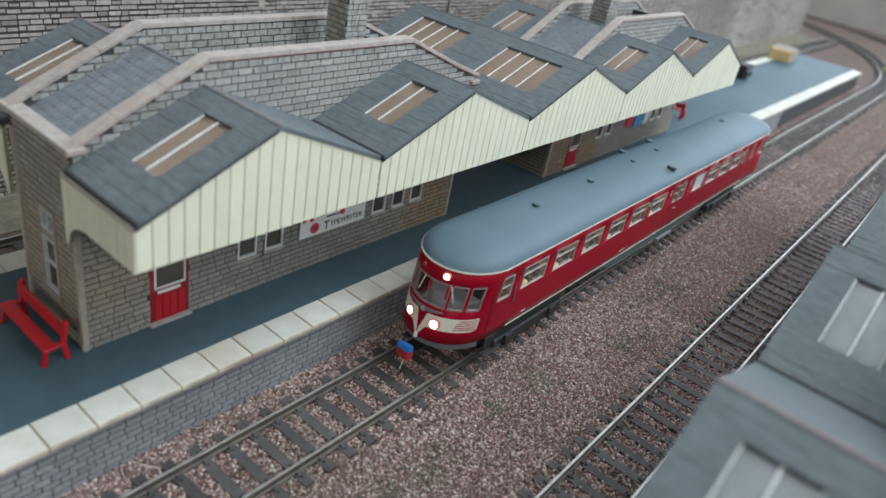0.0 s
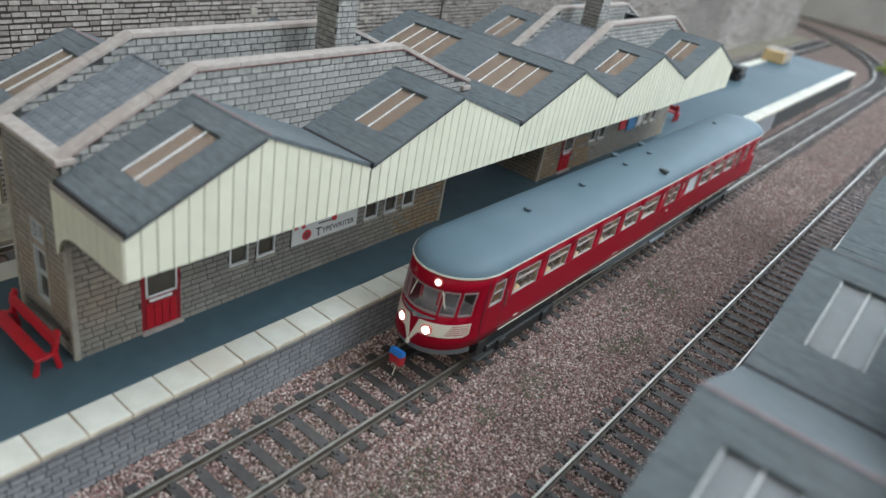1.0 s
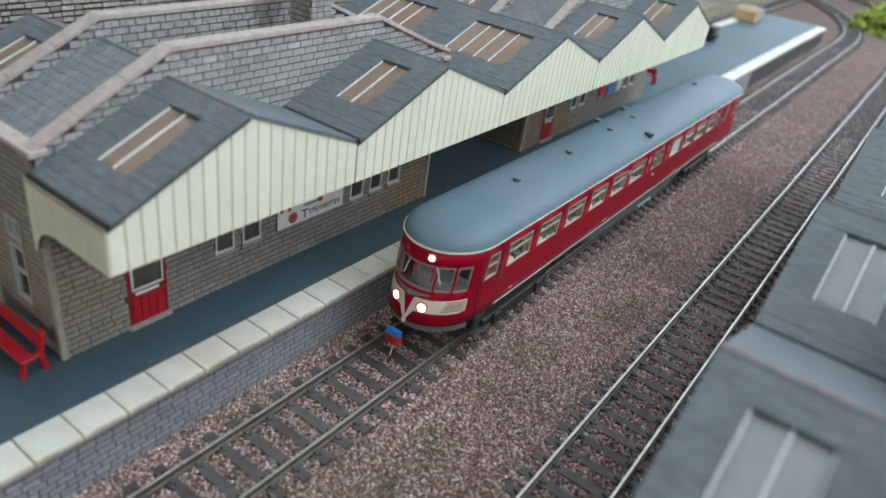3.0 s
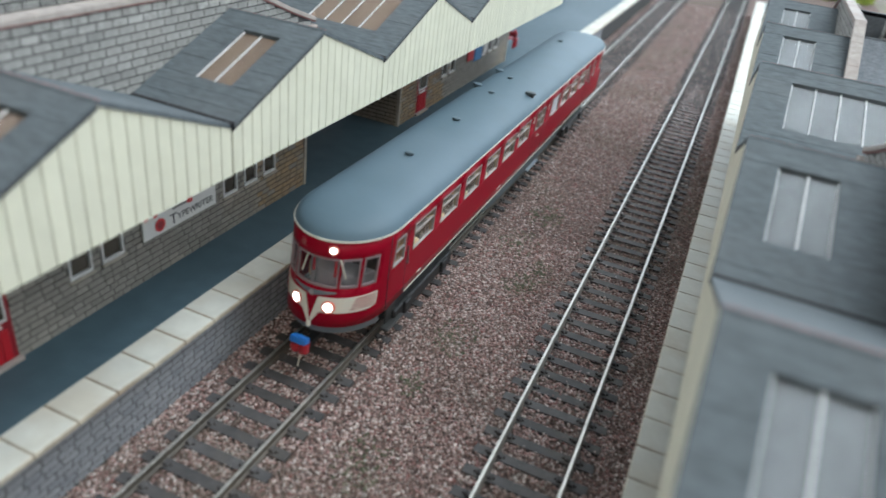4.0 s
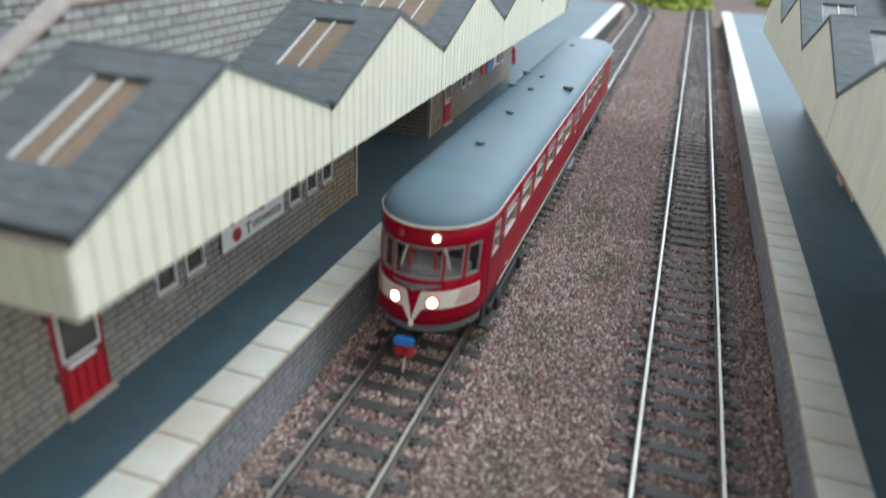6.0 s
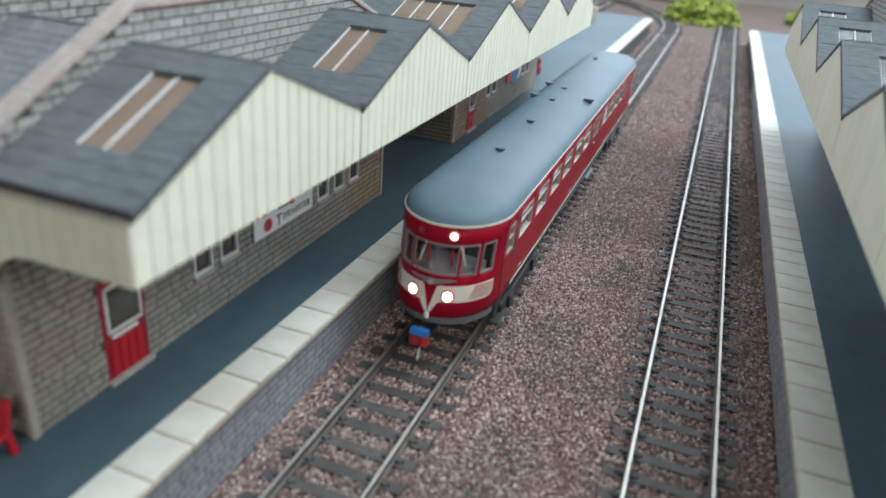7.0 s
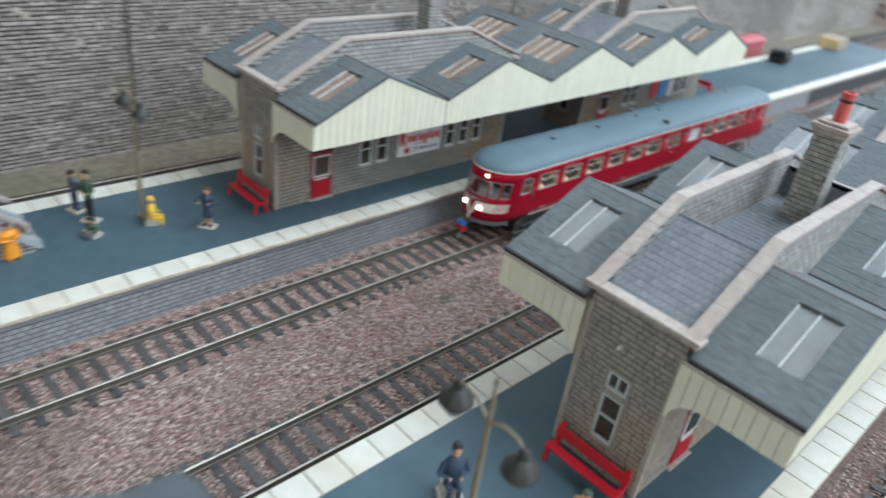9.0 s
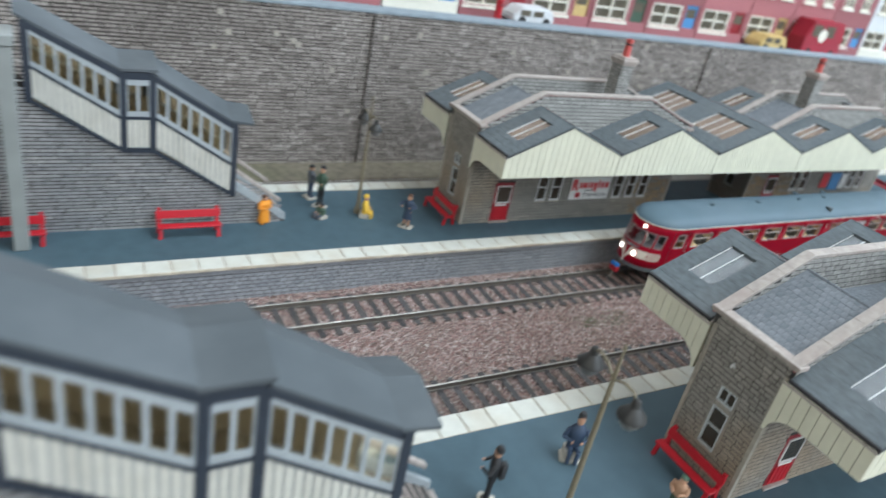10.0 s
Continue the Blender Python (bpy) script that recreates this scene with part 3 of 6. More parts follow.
def grains(name, x0, x1, y0, y1, count, seed, centres, label):
    """Loose ballast grains: small rough octahedra, kept off the sleepers and rails."""
    r = np.random.RandomState(seed)
    x, y = r.uniform(x0, x1, count), r.uniform(y0, y1, count)
    keep = np.ones(count, bool)
    for xc in centres:
        inside = np.abs(x - xc) < SLEEPER_HALF + 0.4
        phase = (y - PHASE[xc] + PITCH / 2) % PITCH - PITCH / 2
        keep &= ~(inside & (np.abs(phase) < 1.25) & (r.uniform(0, 1, count) > 0.08))
        keep &= ~(np.abs(np.abs(x - xc) - 8.85) < 0.95)
    x, y = x[keep], y[keep]
    n = len(x)
    size = r.uniform(0.27, 0.56, n)
    z = 0.5 + r.uniform(0, 0.45, n)
    for xc in centres:
        z += np.where(np.abs(x - xc) < SLEEPER_HALF + 0.4, 0.35, 0.0)
    base = np.array([(1, 0, 0), (-1, 0, 0), (0, 1, 0), (0, -1, 0), (0, 0, 1), (0, 0, -1)], float)
    v = base[None] * size[:, None, None] * r.uniform(0.6, 1.25, (n, 6, 1)) * np.array([1, 1, 0.75])
    a = r.uniform(0, math.tau, n)
    c, s = np.cos(a), np.sin(a)
    vx = v[:, :, 0] * c[:, None] - v[:, :, 1] * s[:, None]
    vy = v[:, :, 0] * s[:, None] + v[:, :, 1] * c[:, None]
    tilt = r.uniform(-0.6, 0.6, n)
    ct, st = np.cos(tilt)[:, None], np.sin(tilt)[:, None]
    vy, vz = vy * ct - v[:, :, 2] * st, vy * st + v[:, :, 2] * ct
    v = np.stack([vx + x[:, None], vy + y[:, None], vz + z[:, None]], -1).reshape(-1, 3) * MM
    f = np.array([(0, 2, 4), (2, 1, 4), (1, 3, 4), (3, 0, 4), (2, 0, 5), (1, 2, 5), (3, 1, 5), (0, 3, 5)])
    f = (f[None] + 6 * np.arange(n)[:, None, None]).reshape(-1, 3)
    me = bpy.data.meshes.new(name)
    me.vertices.add(len(v))
    me.vertices.foreach_set("co", v.ravel())
    me.loops.add(f.size)
    me.loops.foreach_set("vertex_index", f.ravel())
    me.polygons.add(len(f))
    me.polygons.foreach_set("loop_start", np.arange(0, f.size, 3))
    me.update(calc_edges=True)
    me.materials.append(GRAIN_J)
    return tagged(new(name, me), label, "ballast", kind="stuff")


both = (TRACKS["near"], TRACKS["second"])
grains("ballast_grains", -20.2, 88.2, -170, 130, 125000, 11, both, "loose brown and pink granite ballast grains between the platforms")
grains("ballast_grains", -20.2, 88.2, 130, 420, 44000, 12, both, "loose brown and pink granite ballast grains between the platforms")
grains("ballast_grains", -20.2, 88.2, 420, 780, 22000, 14, both, "loose brown and pink granite ballast grains between the far platforms")


def moss(x, y, r, seed):
    rnd = random.Random(seed)
    g = Geo()
    for _ in range(int(17 * r)):
        a, d, q = rnd.random() * math.tau, r * rnd.random() ** 0.7, rnd.uniform(0.25, 0.6)
        p = Vector((x + 1.1 * d * math.cos(a), y + 1.7 * d * math.sin(a), 0.95 + rnd.random() * 0.3))
        g.add([p + Vector(v) * q for v in ((1, 0.1, 0), (-1, 0, 0.1), (0, 1, 0), (0.1, -1, 0), (0, 0.1, 0.8), (0, 0, -1))], [(0, 2, 4), (2, 1, 4), (1, 3, 4), (3, 0, 4), (2, 0, 5), (1, 2, 5), (3, 1, 5), (0, 3, 5)])
    return single("moss_patch", g, MOSS, "thin dark olive moss scatter on the ballast", "moss", kind="stuff", weld=False)


for i, (x, y, r) in enumerate(((37, 94, 6), (29.7, 56, 6), (27.6, 30, 3.5), (28, 123, 7), (29, -20, 4.5), (29.5, -0.5, 6), (41, 107, 5), (31, 151, 7))):
    moss(x, y, r, 40 + i)
grains("ballast_grains", -20.2, 88.2, -330, -170, 36000, 15, both, "loose brown and pink granite ballast grains before the platforms")
grains("ballast_grains", 180, 226, -120, 60, 9000, 13, (TRACKS["outer"],), "loose brown ballast grains beside the outer track")


def retaining_wall():
    x = -166.0
    w = thing("wall_retaining", x, 300, 0, "tall grey-brown stone retaining wall behind the station", "wall", kind="structure")
    part("wall_core", Geo().box(x - 9, x - 0.1, -620, 1080, -0.6, 97.0), WALLJOINT, w)
    rnd = random.Random(21)

    def place(a, b, z, t):
        return (x - 0.2, a, z + rnd.random() * 0.3), (x + 0.05 + rnd.random() * 0.3, b, t + 0.15 - rnd.random() * 0.55)

    lay(w, courses(rnd, -420, 760, 1.0, 97.0, 5.0, 2.05, 0.55, spread=0.6), place, WALLUNIT, RETAIN_J, 295, lambda a, b, z, t: -150 < a < -60 and 20 < z, "wall_stone")
    lay(w, courses(rnd, 760, 1080, 1.0, 97.0, 9.0, 3.2, 0.5, spread=0.4), place, WALLUNIT, RETAIN_J, 0, None, "wall_stone")
    for _ in range(46):
        y, z = rnd.uniform(-300, 330), rnd.uniform(34, 92)
        part("proud_stone", Geo().box(x - 0.5, x + 0.45, y, y + rnd.uniform(2.6, 3.6), z, z + rnd.uniform(2.6, 3.4)), TRIM, w, "pale square stone set into the courses", bevel=0.2)
    part("coping", Geo().box(x - 12, x + 1.2, -620, 1080, 97.0, 99.2), STREET, w, "pale blue-grey parapet edge", bevel=0.3)
    for y in (-66, 222):
        d = thing("drainpipe", x + 1.6, y, 0, "grey-brown iron drainpipe on the stone wall", "drainpipe", group="wall drainpipes")
        part("pipe", Geo().tube((x + 1.6, y, -0.6), (x + 1.6, y, 96), 0.65, n=10), PIPE, d, smooth=True)
        for z in (20, 46, 72):
            part("bracket", Geo().box(x + 0.6, x + 2.5, y - 1.1, y + 1.1, z, z + 1.0), PIPE, d, bevel=0.1)


retaining_wall()

# ---- station buildings ----
WALL_U, PAR_U, COP_U, CAN_U = 14.1, 15.5, 17.3, 43.8
BE, BK1, BK2, BF = -55.0, -22.0, 51.0, 88.3
ZC, ZK = 73.2, 89.7


def top_line(y):
    if y < BK1:
        return ZC + (ZK - ZC) * (y - BE) / (BK1 - BE)
    if y < BK2:
        return ZK
    return ZK - (ZK - ZC - 1.5) * (y - BK2) / (BF - BK2)


def sash(parent, s, c, oy, y0, y1, z0, z1, bars=1):
    """A recessed sash window in a long wall."""
    x = c + s * (WALL_U - 0.5)
    w = part("window", Geo().box(min(x - s * 0.5, x), max(x - s * 0.5, x), oy + y0, oy + y1, z0, z1), DARKGLASS, parent, "dark sash window in a pale frame")
    g = Geo()
    xa, xb = sorted((x, x + s * 0.75))
    t = 0.55
    g.box(xa, xb, oy + y0, oy + y0 + t, z0, z1).box(xa, xb, oy + y1 - t, oy + y1, z0, z1)
    g.box(xa, xb, oy + y0 + t, oy + y1 - t, z0, z0 + 0.7).box(xa, xb, oy + y0 + t, oy + y1 - t, z1 - 0.6, z1)
    g.box(xa, xb - 0.1, oy + y0 + t, oy + y1 - t, (z0 + z1) / 2 - 0.2, (z0 + z1) / 2 + 0.25)
    part("frame", g, WHITE, w)
    part("sill", Geo().box(*sorted((x, x + s * 1.3)), oy + y0 - 0.5, oy + y1 + 0.5, z0 - 0.8, z0), TRIM, w, bevel=0.1)
    return w


def red_door(parent, s, c, oy, y0, y1, z0, z1):
    x = c + s * (WALL_U - 0.6)
    xs = sorted((x, x + s * 0.7))
    d = part("door", Geo().box(*xs, oy + y0, oy + y1, z0, z1), GREENRED, parent, "red panelled door with an upper window")
    g = Geo()
    xp = sorted((x + s * 0.7, x + s * 1.0))
    for k in range(4):
        a = oy + y0 + 1.2 + k * (y1 - y0 - 2.4) / 4
        g.box(*xp, a + 0.15, a + (y1 - y0 - 2.4) / 4 - 0.15, z0 + 0.8, z0 + 8.6)
    part("plank", g, RED, d, bevel=0.08)
    part("glazing", Geo().box(*xp, oy + y0 + 1.6, oy + y1 - 1.6, z0 + 11.5, z1 - 2.2), DARKGLASS, d, "dark door glazing")
    xq = sorted((x + s * 0.7, x + s * 1.15))
    f = Geo()
    f.box(*xq, oy + y0 + 1.2, oy + y0 + 1.7, z0 + 11, z1 - 1.8).box(*xq, oy + y1 - 1.7, oy + y1 - 1.2, z0 + 11, z1 - 1.8).box(*xq, oy + y0 + 1.2, oy + y1 - 1.2, z0 + 10.8, z0 + 11.5).box(*xq, oy + y0 + 1.2, oy + y1 - 1.2, z1 - 2.3, z1 - 1.7)
    part("glazing_frame", f, WHITE, d)
    part("door_plate", Geo().box(*xq, oy + y0 + 2.2, oy + y0 + 8.8, z0 + 9.35, z0 + 10.05), PAPER, d, "short white lettering bar")
    part("step", Geo().box(*sorted((x, x + s * 2.0)), oy + y0 - 0.4, oy + y1 + 0.4, PZ, PZ + 1.0), COPING, d, bevel=0.15)
    return d


def station(c, oy, label, pieces=False, sign=False, posters=False, near_end=False, stack=37.2, lamp=False):
    """A stone station building: two long walls that rise as parapets, hipped slate ends, a hollow roof with a chimney."""
    st = thing("station_building", c, oy + 15, PZ, label, "station building", group="stone station buildings")
    rnd = random.Random(int(abs(c * 7 + oy)))
    wins = [(-10.1, -3.5), (-0.5, 6.3), (44.9, 51.4), (54.8, 61.1), (64.5, 70.9)]
    door = (-37.4, -25.9, PZ + 0.6, 41.0)
    holes = [(a, b, 29.6, 45.5) for a, b in wins] + [door]
    for s in (-1, 1):
        x = c + s * WALL_U
        g = holed(Geo(), x, "x", -s * 1.4, oy + BE, oy + BF, PZ, ZC - 0.5, [(oy + a, oy + b, z, t) for a, b, z, t in holes])
        wall = part("wall", g, MORTAR, st, "coursed grey-brown stone wall")

        def place(a, b, z, t, x=x, s=s):
            xa, xb = sorted((x, x + s * (0.09 + rnd.random() * 0.08)))
            return (xa, oy + a, z), (xb, oy + b, t)

        blocks = list(courses(rnd, BE, BF, PZ + 0.1, 66, 3.9, 1.75, 0.36, holes, spread=0.45, upright=0.9))
        # ochre weathered blocks gather low down at the passage ends of the walls
        pick = random.Random(19)
        ends = (lambda a: BE + 52 - a) if posters else (lambda a: a - 58)
        ochre = [r for r in blocks if pick.random() < min(0.85, max(0.0, ends(r[0]) / 12.0)) * min(1.0, max(0.0, (43 - r[2]) / 6.0))]
        chosen = set(ochre)
        lay(wall, ochre, place, STONEUNIT, OCHRE_J, 0, None, "stone_block", "ochre_stone_work")
        lay(wall, [r for r in blocks if r not in chosen], place, STONEUNIT, STONE_J, 290 if pieces and s == 1 else 0, lambda a, b, z, t: z < 44)
        # parapet above the canopy roofs
        x0, x1 = sorted((c + s * (WALL_U - 1.1), c + s * PAR_U))
        poly = [(oy + BE, 64), (oy + BF, 64), (oy + BF, top_line(BF)), (oy + BK2, ZK), (oy + BK1, ZK), (oy + BE, ZC)]
        par = part("parapet", Geo().prism(poly, "x", x0, x1), PALE_MORTAR, st, "pale grey stone parapet with dark joints")
        xo, xi = c + s * PAR_U, c + s * (WALL_U - 1.1)

        def outside(a, b, z, t, s=s, xo=xo):
            xa, xb = sorted((xo, xo + s * (0.08 + 0.05 * rnd.random())))
            return (xa, oy + a, z), (xb, oy + b, t)

        def inside(a, b, z, t, s=s, xi=xi):
            xa, xb = sorted((xi, xi - s * (0.08 + 0.05 * rnd.random())))
            return (xa, oy + a, z), (xb, oy + b, t)

        lay(par, courses(rnd, BE, BF, 64, ZK, 4.5, 1.95, 0.36, roof=top_line, spread=0.06, bond=True), outside, PALEUNIT, PALE_J, 290 if pieces and s == 1 else 0, lambda a, b, z, t: a > -40, "parapet_block", "parapet_rest", top_line)
        lay(par, courses(rnd, BE, BF, 74, ZK, 4.5, 1.95, 0.36, roof=top_line, spread=0.06, bond=True), inside, PALEUNIT, PALE_J, 0, None, "parapet_block", "parapet_rest", top_line)
        # coping stones
        xs = sorted((c + s * (WALL_U - 1.7), c + s * (COP_U - 0.9)))
        cuts = [BE - 1.8]
        for stop in (BK1, BK2, BF + 1.8):
            first, count = cuts[-1], max(1, round((stop - cuts[-1]) / 11.5))
            cuts += [first + (stop - first) * (k + 1) / count for k in range(count)]
        for a, b in zip(cuts, cuts[1:]):
            za, zb = top_line(max(a, BE)), top_line(min(b, BF))
            if a < BE:
                za -= 1.2
            poly = [(oy + a + 0.03, za), (oy + b - 0.03, zb), (oy + b - 0.03, zb + 1.3), (oy + a + 0.03, za + 1.3)]
            part("coping_stone", Geo().prism(poly, "x", *xs), COPING, par, bevel=0.1)
            poly = [(oy + a, za - 0.35), (oy + b, zb - 0.35), (oy + b, zb + 0.02), (oy + a, za + 0.02)]
            part("coping_bed", Geo().prism(poly, "x", *sorted((c + s * (PAR_U - 0.4), c + s * (PAR_U + 0.55)))), PINKEDGE, par, "thin pink-brown card edge")
        for a, b in wins:
            sash(st, s, c, oy, a, b, 29.6, 45.5)
        red_door(st, s, c, oy, *door)
        for y in (BE, BF):
            e = -1 if y == BE else 1
            part("corner_stone", Geo().box(*sorted((x - s * 0.9, x + s * 0.55)), oy + min(y - 0.9 * e, y + 0.62 * e), oy + max(y - 0.9 * e, y + 0.62 * e), PZ, 68), TRIM, st, bevel=0.12)
    # end walls
    for e, y in ((-1, BE), (1, BF)):
        hole = [(c - 3.3, c + 3.3, 28.5, 51.5)]
        g = holed(Geo(), oy + y, "y", -e * 1.4, c - WALL_U + 1.4, c + WALL_U - 1.4, PZ, ZC - 0.3, hole)
        wall = part("end_wall", g, MORTAR, st, "narrow stone end wall")

        def place(a, b, z, t, y=y, e=e):
            ya, yb = sorted((oy + y, oy + y + e * (0.09 + 0.08 * rnd.random())))
            return (a, ya, z), (b, yb, t)

        lay(wall, courses(rnd, c - WALL_U, c + WALL_U, PZ + 0.1, ZC - 0.4, 3.8, 1.75, 0.36, [(c - 4.0, c + 4.0, 27.4, 52.3)], spread=0.45, upright=0.75), place, STONEUNIT, STONE_J, 200 if near_end and e < 0 else 0)
        part("coping_stone", Geo().box(c - COP_U + 0.3, c + COP_U - 0.3, *sorted((oy + y - e * 2.6, oy + y + e * 1.8)), ZC - 1.0, ZC + 0.6), COPING, wall, bevel=0.25)
        win = part("window", Geo().box(c - 3.3, c + 3.3, *sorted((oy + y - e * 0.9, oy + y - e * 0.5)), 28.5, 51.5), DARKGLASS, st, "tall sash window with a small top light")
        f = Geo()
        ya, yb = sorted((oy + y - e * 0.5, oy + y + e * 0.35))
        for z, t in ((28.5, 43.8), (46.0, 51.5)):
            f.box(c - 3.3, c - 2.75, ya, yb, z, t).box(c + 2.75, c + 3.3, ya, yb, z, t)
            f.box(c - 2.75, c + 2.75, ya, yb, z, z + 0.6).box(c - 2.75, c + 2.75, ya, yb, t - 0.5, t)
        f.box(c - 2.75, c + 2.75, ya, yb, 36.5, 36.85).box(c - 0.25, c + 0.25, ya, yb, 46.6, 51.0)
        part("frame", f, SASHGREY, win, "pale blue-grey sash frame", weld=False)
        part("transom", Geo().box(c - 3.3, c + 3.3, *sorted((oy + y - e * 0.5, oy + y + e * 0.3)), 43.8, 46.0), STONE, win, "stone bar between the lights", bevel=0.1)
        sr = Geo()
        ya, yb = sorted((oy + y - e * 0.3, oy + y + e * 0.55))
        sr.box(c - 4.2, c - 3.3, ya, yb, 28.5, 52.6).box(c + 3.3, c + 4.2, ya, yb, 28.5, 52.6).box(c - 3.3, c + 3.3, ya, yb, 51.5, 52.6).box(c - 4.7, c + 4.7, ya - 0.3 * (e < 0), yb + 0.3 * (e > 0), 27.2, 28.5)
        part("surround", sr, STONE, win, "plain stone surround", bevel=0.1)
        if e < 0 and lamp:
            part("wall_lamp", Geo().tube((c - 2, oy + y - 0.1, 59.2), (c - 2, oy + y - 1.5, 61.0), 0.28, n=8).tube((c - 2, oy + y - 1.5, 61.0), (c - 2.5, oy + y - 1.6, 59.4), 0.5, 0.3, n=8), WHITE, st, "small white wall lamp bracket", smooth=True)
    # slate slopes at both ends, and the hollow between
    for e, ya, yk in ((-1, BE + 0.5, BK1), (1, BF - 0.5, BK2)):
        z0, z1 = ZC - 2.2, ZK - 4.0
        lo, hi = sorted((ya, yk))
        za, zb = (z0, z1) if ya < yk else (z1, z0)
        roof = part("slate_slope", Geo().prism([(oy + lo, za - 1.5), (oy + hi, zb - 1.5), (oy + hi, zb), (oy + lo, za)], "x", c - 12.9, c + 12.9), SLATE, st, "blue-grey slate roof slope")
        g = Geo()
        tile = Geo()
        rows = 15
        dy, dz = (yk - ya) / rows, (z1 - z0) / rows
        tile.add([(0, 0, 0), (1.95, 0, 0), (0, 0, 0.16), (1.95, 0, 0.16), (0, dy * 1.35, dz * 1.35 + 0.05), (1.95, dy * 1.35, dz * 1.35 + 0.05), (0, dy * 1.35, dz * 1.35), (1.95, dy * 1.35, dz * 1.35)], [(0, 1, 3, 2), (2, 3, 5, 4), (0, 2, 4, 6), (1, 7, 5, 3), (4, 5, 7, 6)])
        tile_me = mesh_of("slate", tile, SLATE)
        for k in range(rows):
            f0, f1 = k / rows, (k + 1.35) / rows
            y_a, y_b = ya + (yk - ya) * f0, ya + (yk - ya) * min(f1, 1)
            z_a, z_b = z0 + (z1 - z0) * f0, z0 + (z1 - z0) * min(f1, 1)
            x = c - 12.8 - (k % 2) * 1.03
            while x < c + 12.8:
                xa, xb = max(x, c - 12.8), min(x + 1.95, c + 12.8)
                x += 2.06
                if xb - xa < 0.4:
                    continue
                h = 0.10 + rnd.random() * 0.06
                if near_end and e < 0 and xb - xa > 1.9 and k < rows - 1:
                    ob = new("slate", tile_me)
                    ob.parent = roof
                    ob.location = ((xa - c) * MM, (y_a - 15) * MM, (z_a - PZ + (h - 0.12)) * MM)
                    continue
                g.add([(xa, oy + y_a, z_a), (xb, oy + y_a, z_a), (xa, oy + y_a, z_a + h), (xb, oy + y_a, z_a + h), (xa, oy + y_b, z_b + 0.1), (xb, oy + y_b, z_b + 0.1)],
                      [(0, 1, 3, 2), (2, 3, 5, 4), (0, 2, 4), (1, 5, 3)])
        part("slate_work", g, SLATE_J, roof, kind="stuff", weld=False)
        part("ridge_tile", Geo().box(c - 12.9, c + 12.9, oy + yk - 0.4, oy + yk + 0.4, z1 - 0.3, z1 + 0.22), SLATE, roof, bevel=0.1)
        part("ridge_upstand", Geo().box(c - 12.9, c + 12.9, *sorted((oy + yk, oy + yk - e * -0.8)), 74, z1), SLATE, roof)
    floor = part("hollow_roof", Geo().box(c - 12.95, c + 12.95, oy + BK1, oy + BK2, 73.0, 75.0), SLATE, st, "slated hollow between the parapets")
    g = Geo()
    for k in range(24):
        y = oy + BK1 + 0.9 + k * 2.95
        x = c - 12.3 - (k % 2) * 1.4
        while x < c + 12.3:
            xa, xb = max(x, c - 12.3), min(x + 2.65, c + 12.3)
            x += 2.8
            if xb - xa > 0.4:
                g.add([(xa, y, 75), (xb, y, 75), (xa, y, 75.14), (xb, y, 75.14), (xa, y + 3.2, 75.06), (xb, y + 3.2, 75.06)], [(0, 1, 3, 2), (2, 3, 5, 4), (0, 2, 4), (1, 5, 3)])
    part("slate_work", g, SLATE_J, floor, kind="stuff", weld=False)
    # chimney
    y0, y1, hx = oy + stack - 4.0, oy + stack + 4.0, 4.3
    ch = part("chimney", Geo().box(c - hx, c + hx, y0, y1, 74, 104.5), PALE_MORTAR, st, "square stone chimney stack")
    g = Geo()
    for a, b, z, t in courses(rnd, c - hx, c + hx, 74.5, 104.3, 3.4, 1.62, 0.3):
        g.box(a, b, y0 - 0.25, y0, z, t).box(a, b, y1, y1 + 0.25, z, t)
    for a, b, z, t in courses(rnd, y0, y1, 74.5, 104.3, 3.4, 1.62, 0.3):
        g.box(c - hx - 0.25, c - hx, a, b, z, t).box(c + hx, c + hx + 0.25, a, b, z, t)
    part("stone_work", g, PALE_J, ch, kind="stuff", weld=False)
    part("chimney_cap", Geo().box(c - hx - 1.0, c + hx + 1.0, y0 - 1, y1 + 1, 104.5, 106.0).box(c - hx - 1.6, c + hx + 1.6, y0 - 1.6, y1 + 1.6, 106.0, 107.6).box(c - hx - 0.4, c + hx + 0.4, y0 - 0.4, y1 + 0.4, 107.6, 108.6), COPING, ch, "stepped pale stone cap", bevel=0.2)
    part("chimney_pot", Geo().lathe(c, (y0 + y1) / 2, [(2.1, 108.6), (2.0, 110), (1.75, 116), (2.05, 116.2), (2.05, 117.6), (1.5, 117.7), (1.4, 115)], 16), POTRED, ch, "red clay chimney pot", smooth=True)
    part("pot_band", Geo().lathe(c, (y0 + y1) / 2, [(1.86, 114.6), (2.0, 114.7), (1.98, 115.4), (1.8, 115.5)], 16), EDGE, ch, smooth=True)
    if sign:
        x = c + WALL_U + 0.5
        sg = part("enamel_sign", Geo().box(x, x + 0.5, oy + 12.2, oy + 40.5, 29.9, 43.2), PAPER, st, "white enamel advertising sign with red and black print", bevel=0.08)
        part("red_disc", Geo().tube((x + 0.5, oy + 18.2, 32.6), (x + 0.62, oy + 18.2, 32.6), 1.85, n=24), INKRED, sg)
        part("disc_ring", Geo().tube((x + 0.6, oy + 18.2, 32.6), (x + 0.66, oy + 18.2, 32.6), 1.2, n=20), LAMPDARK, sg)
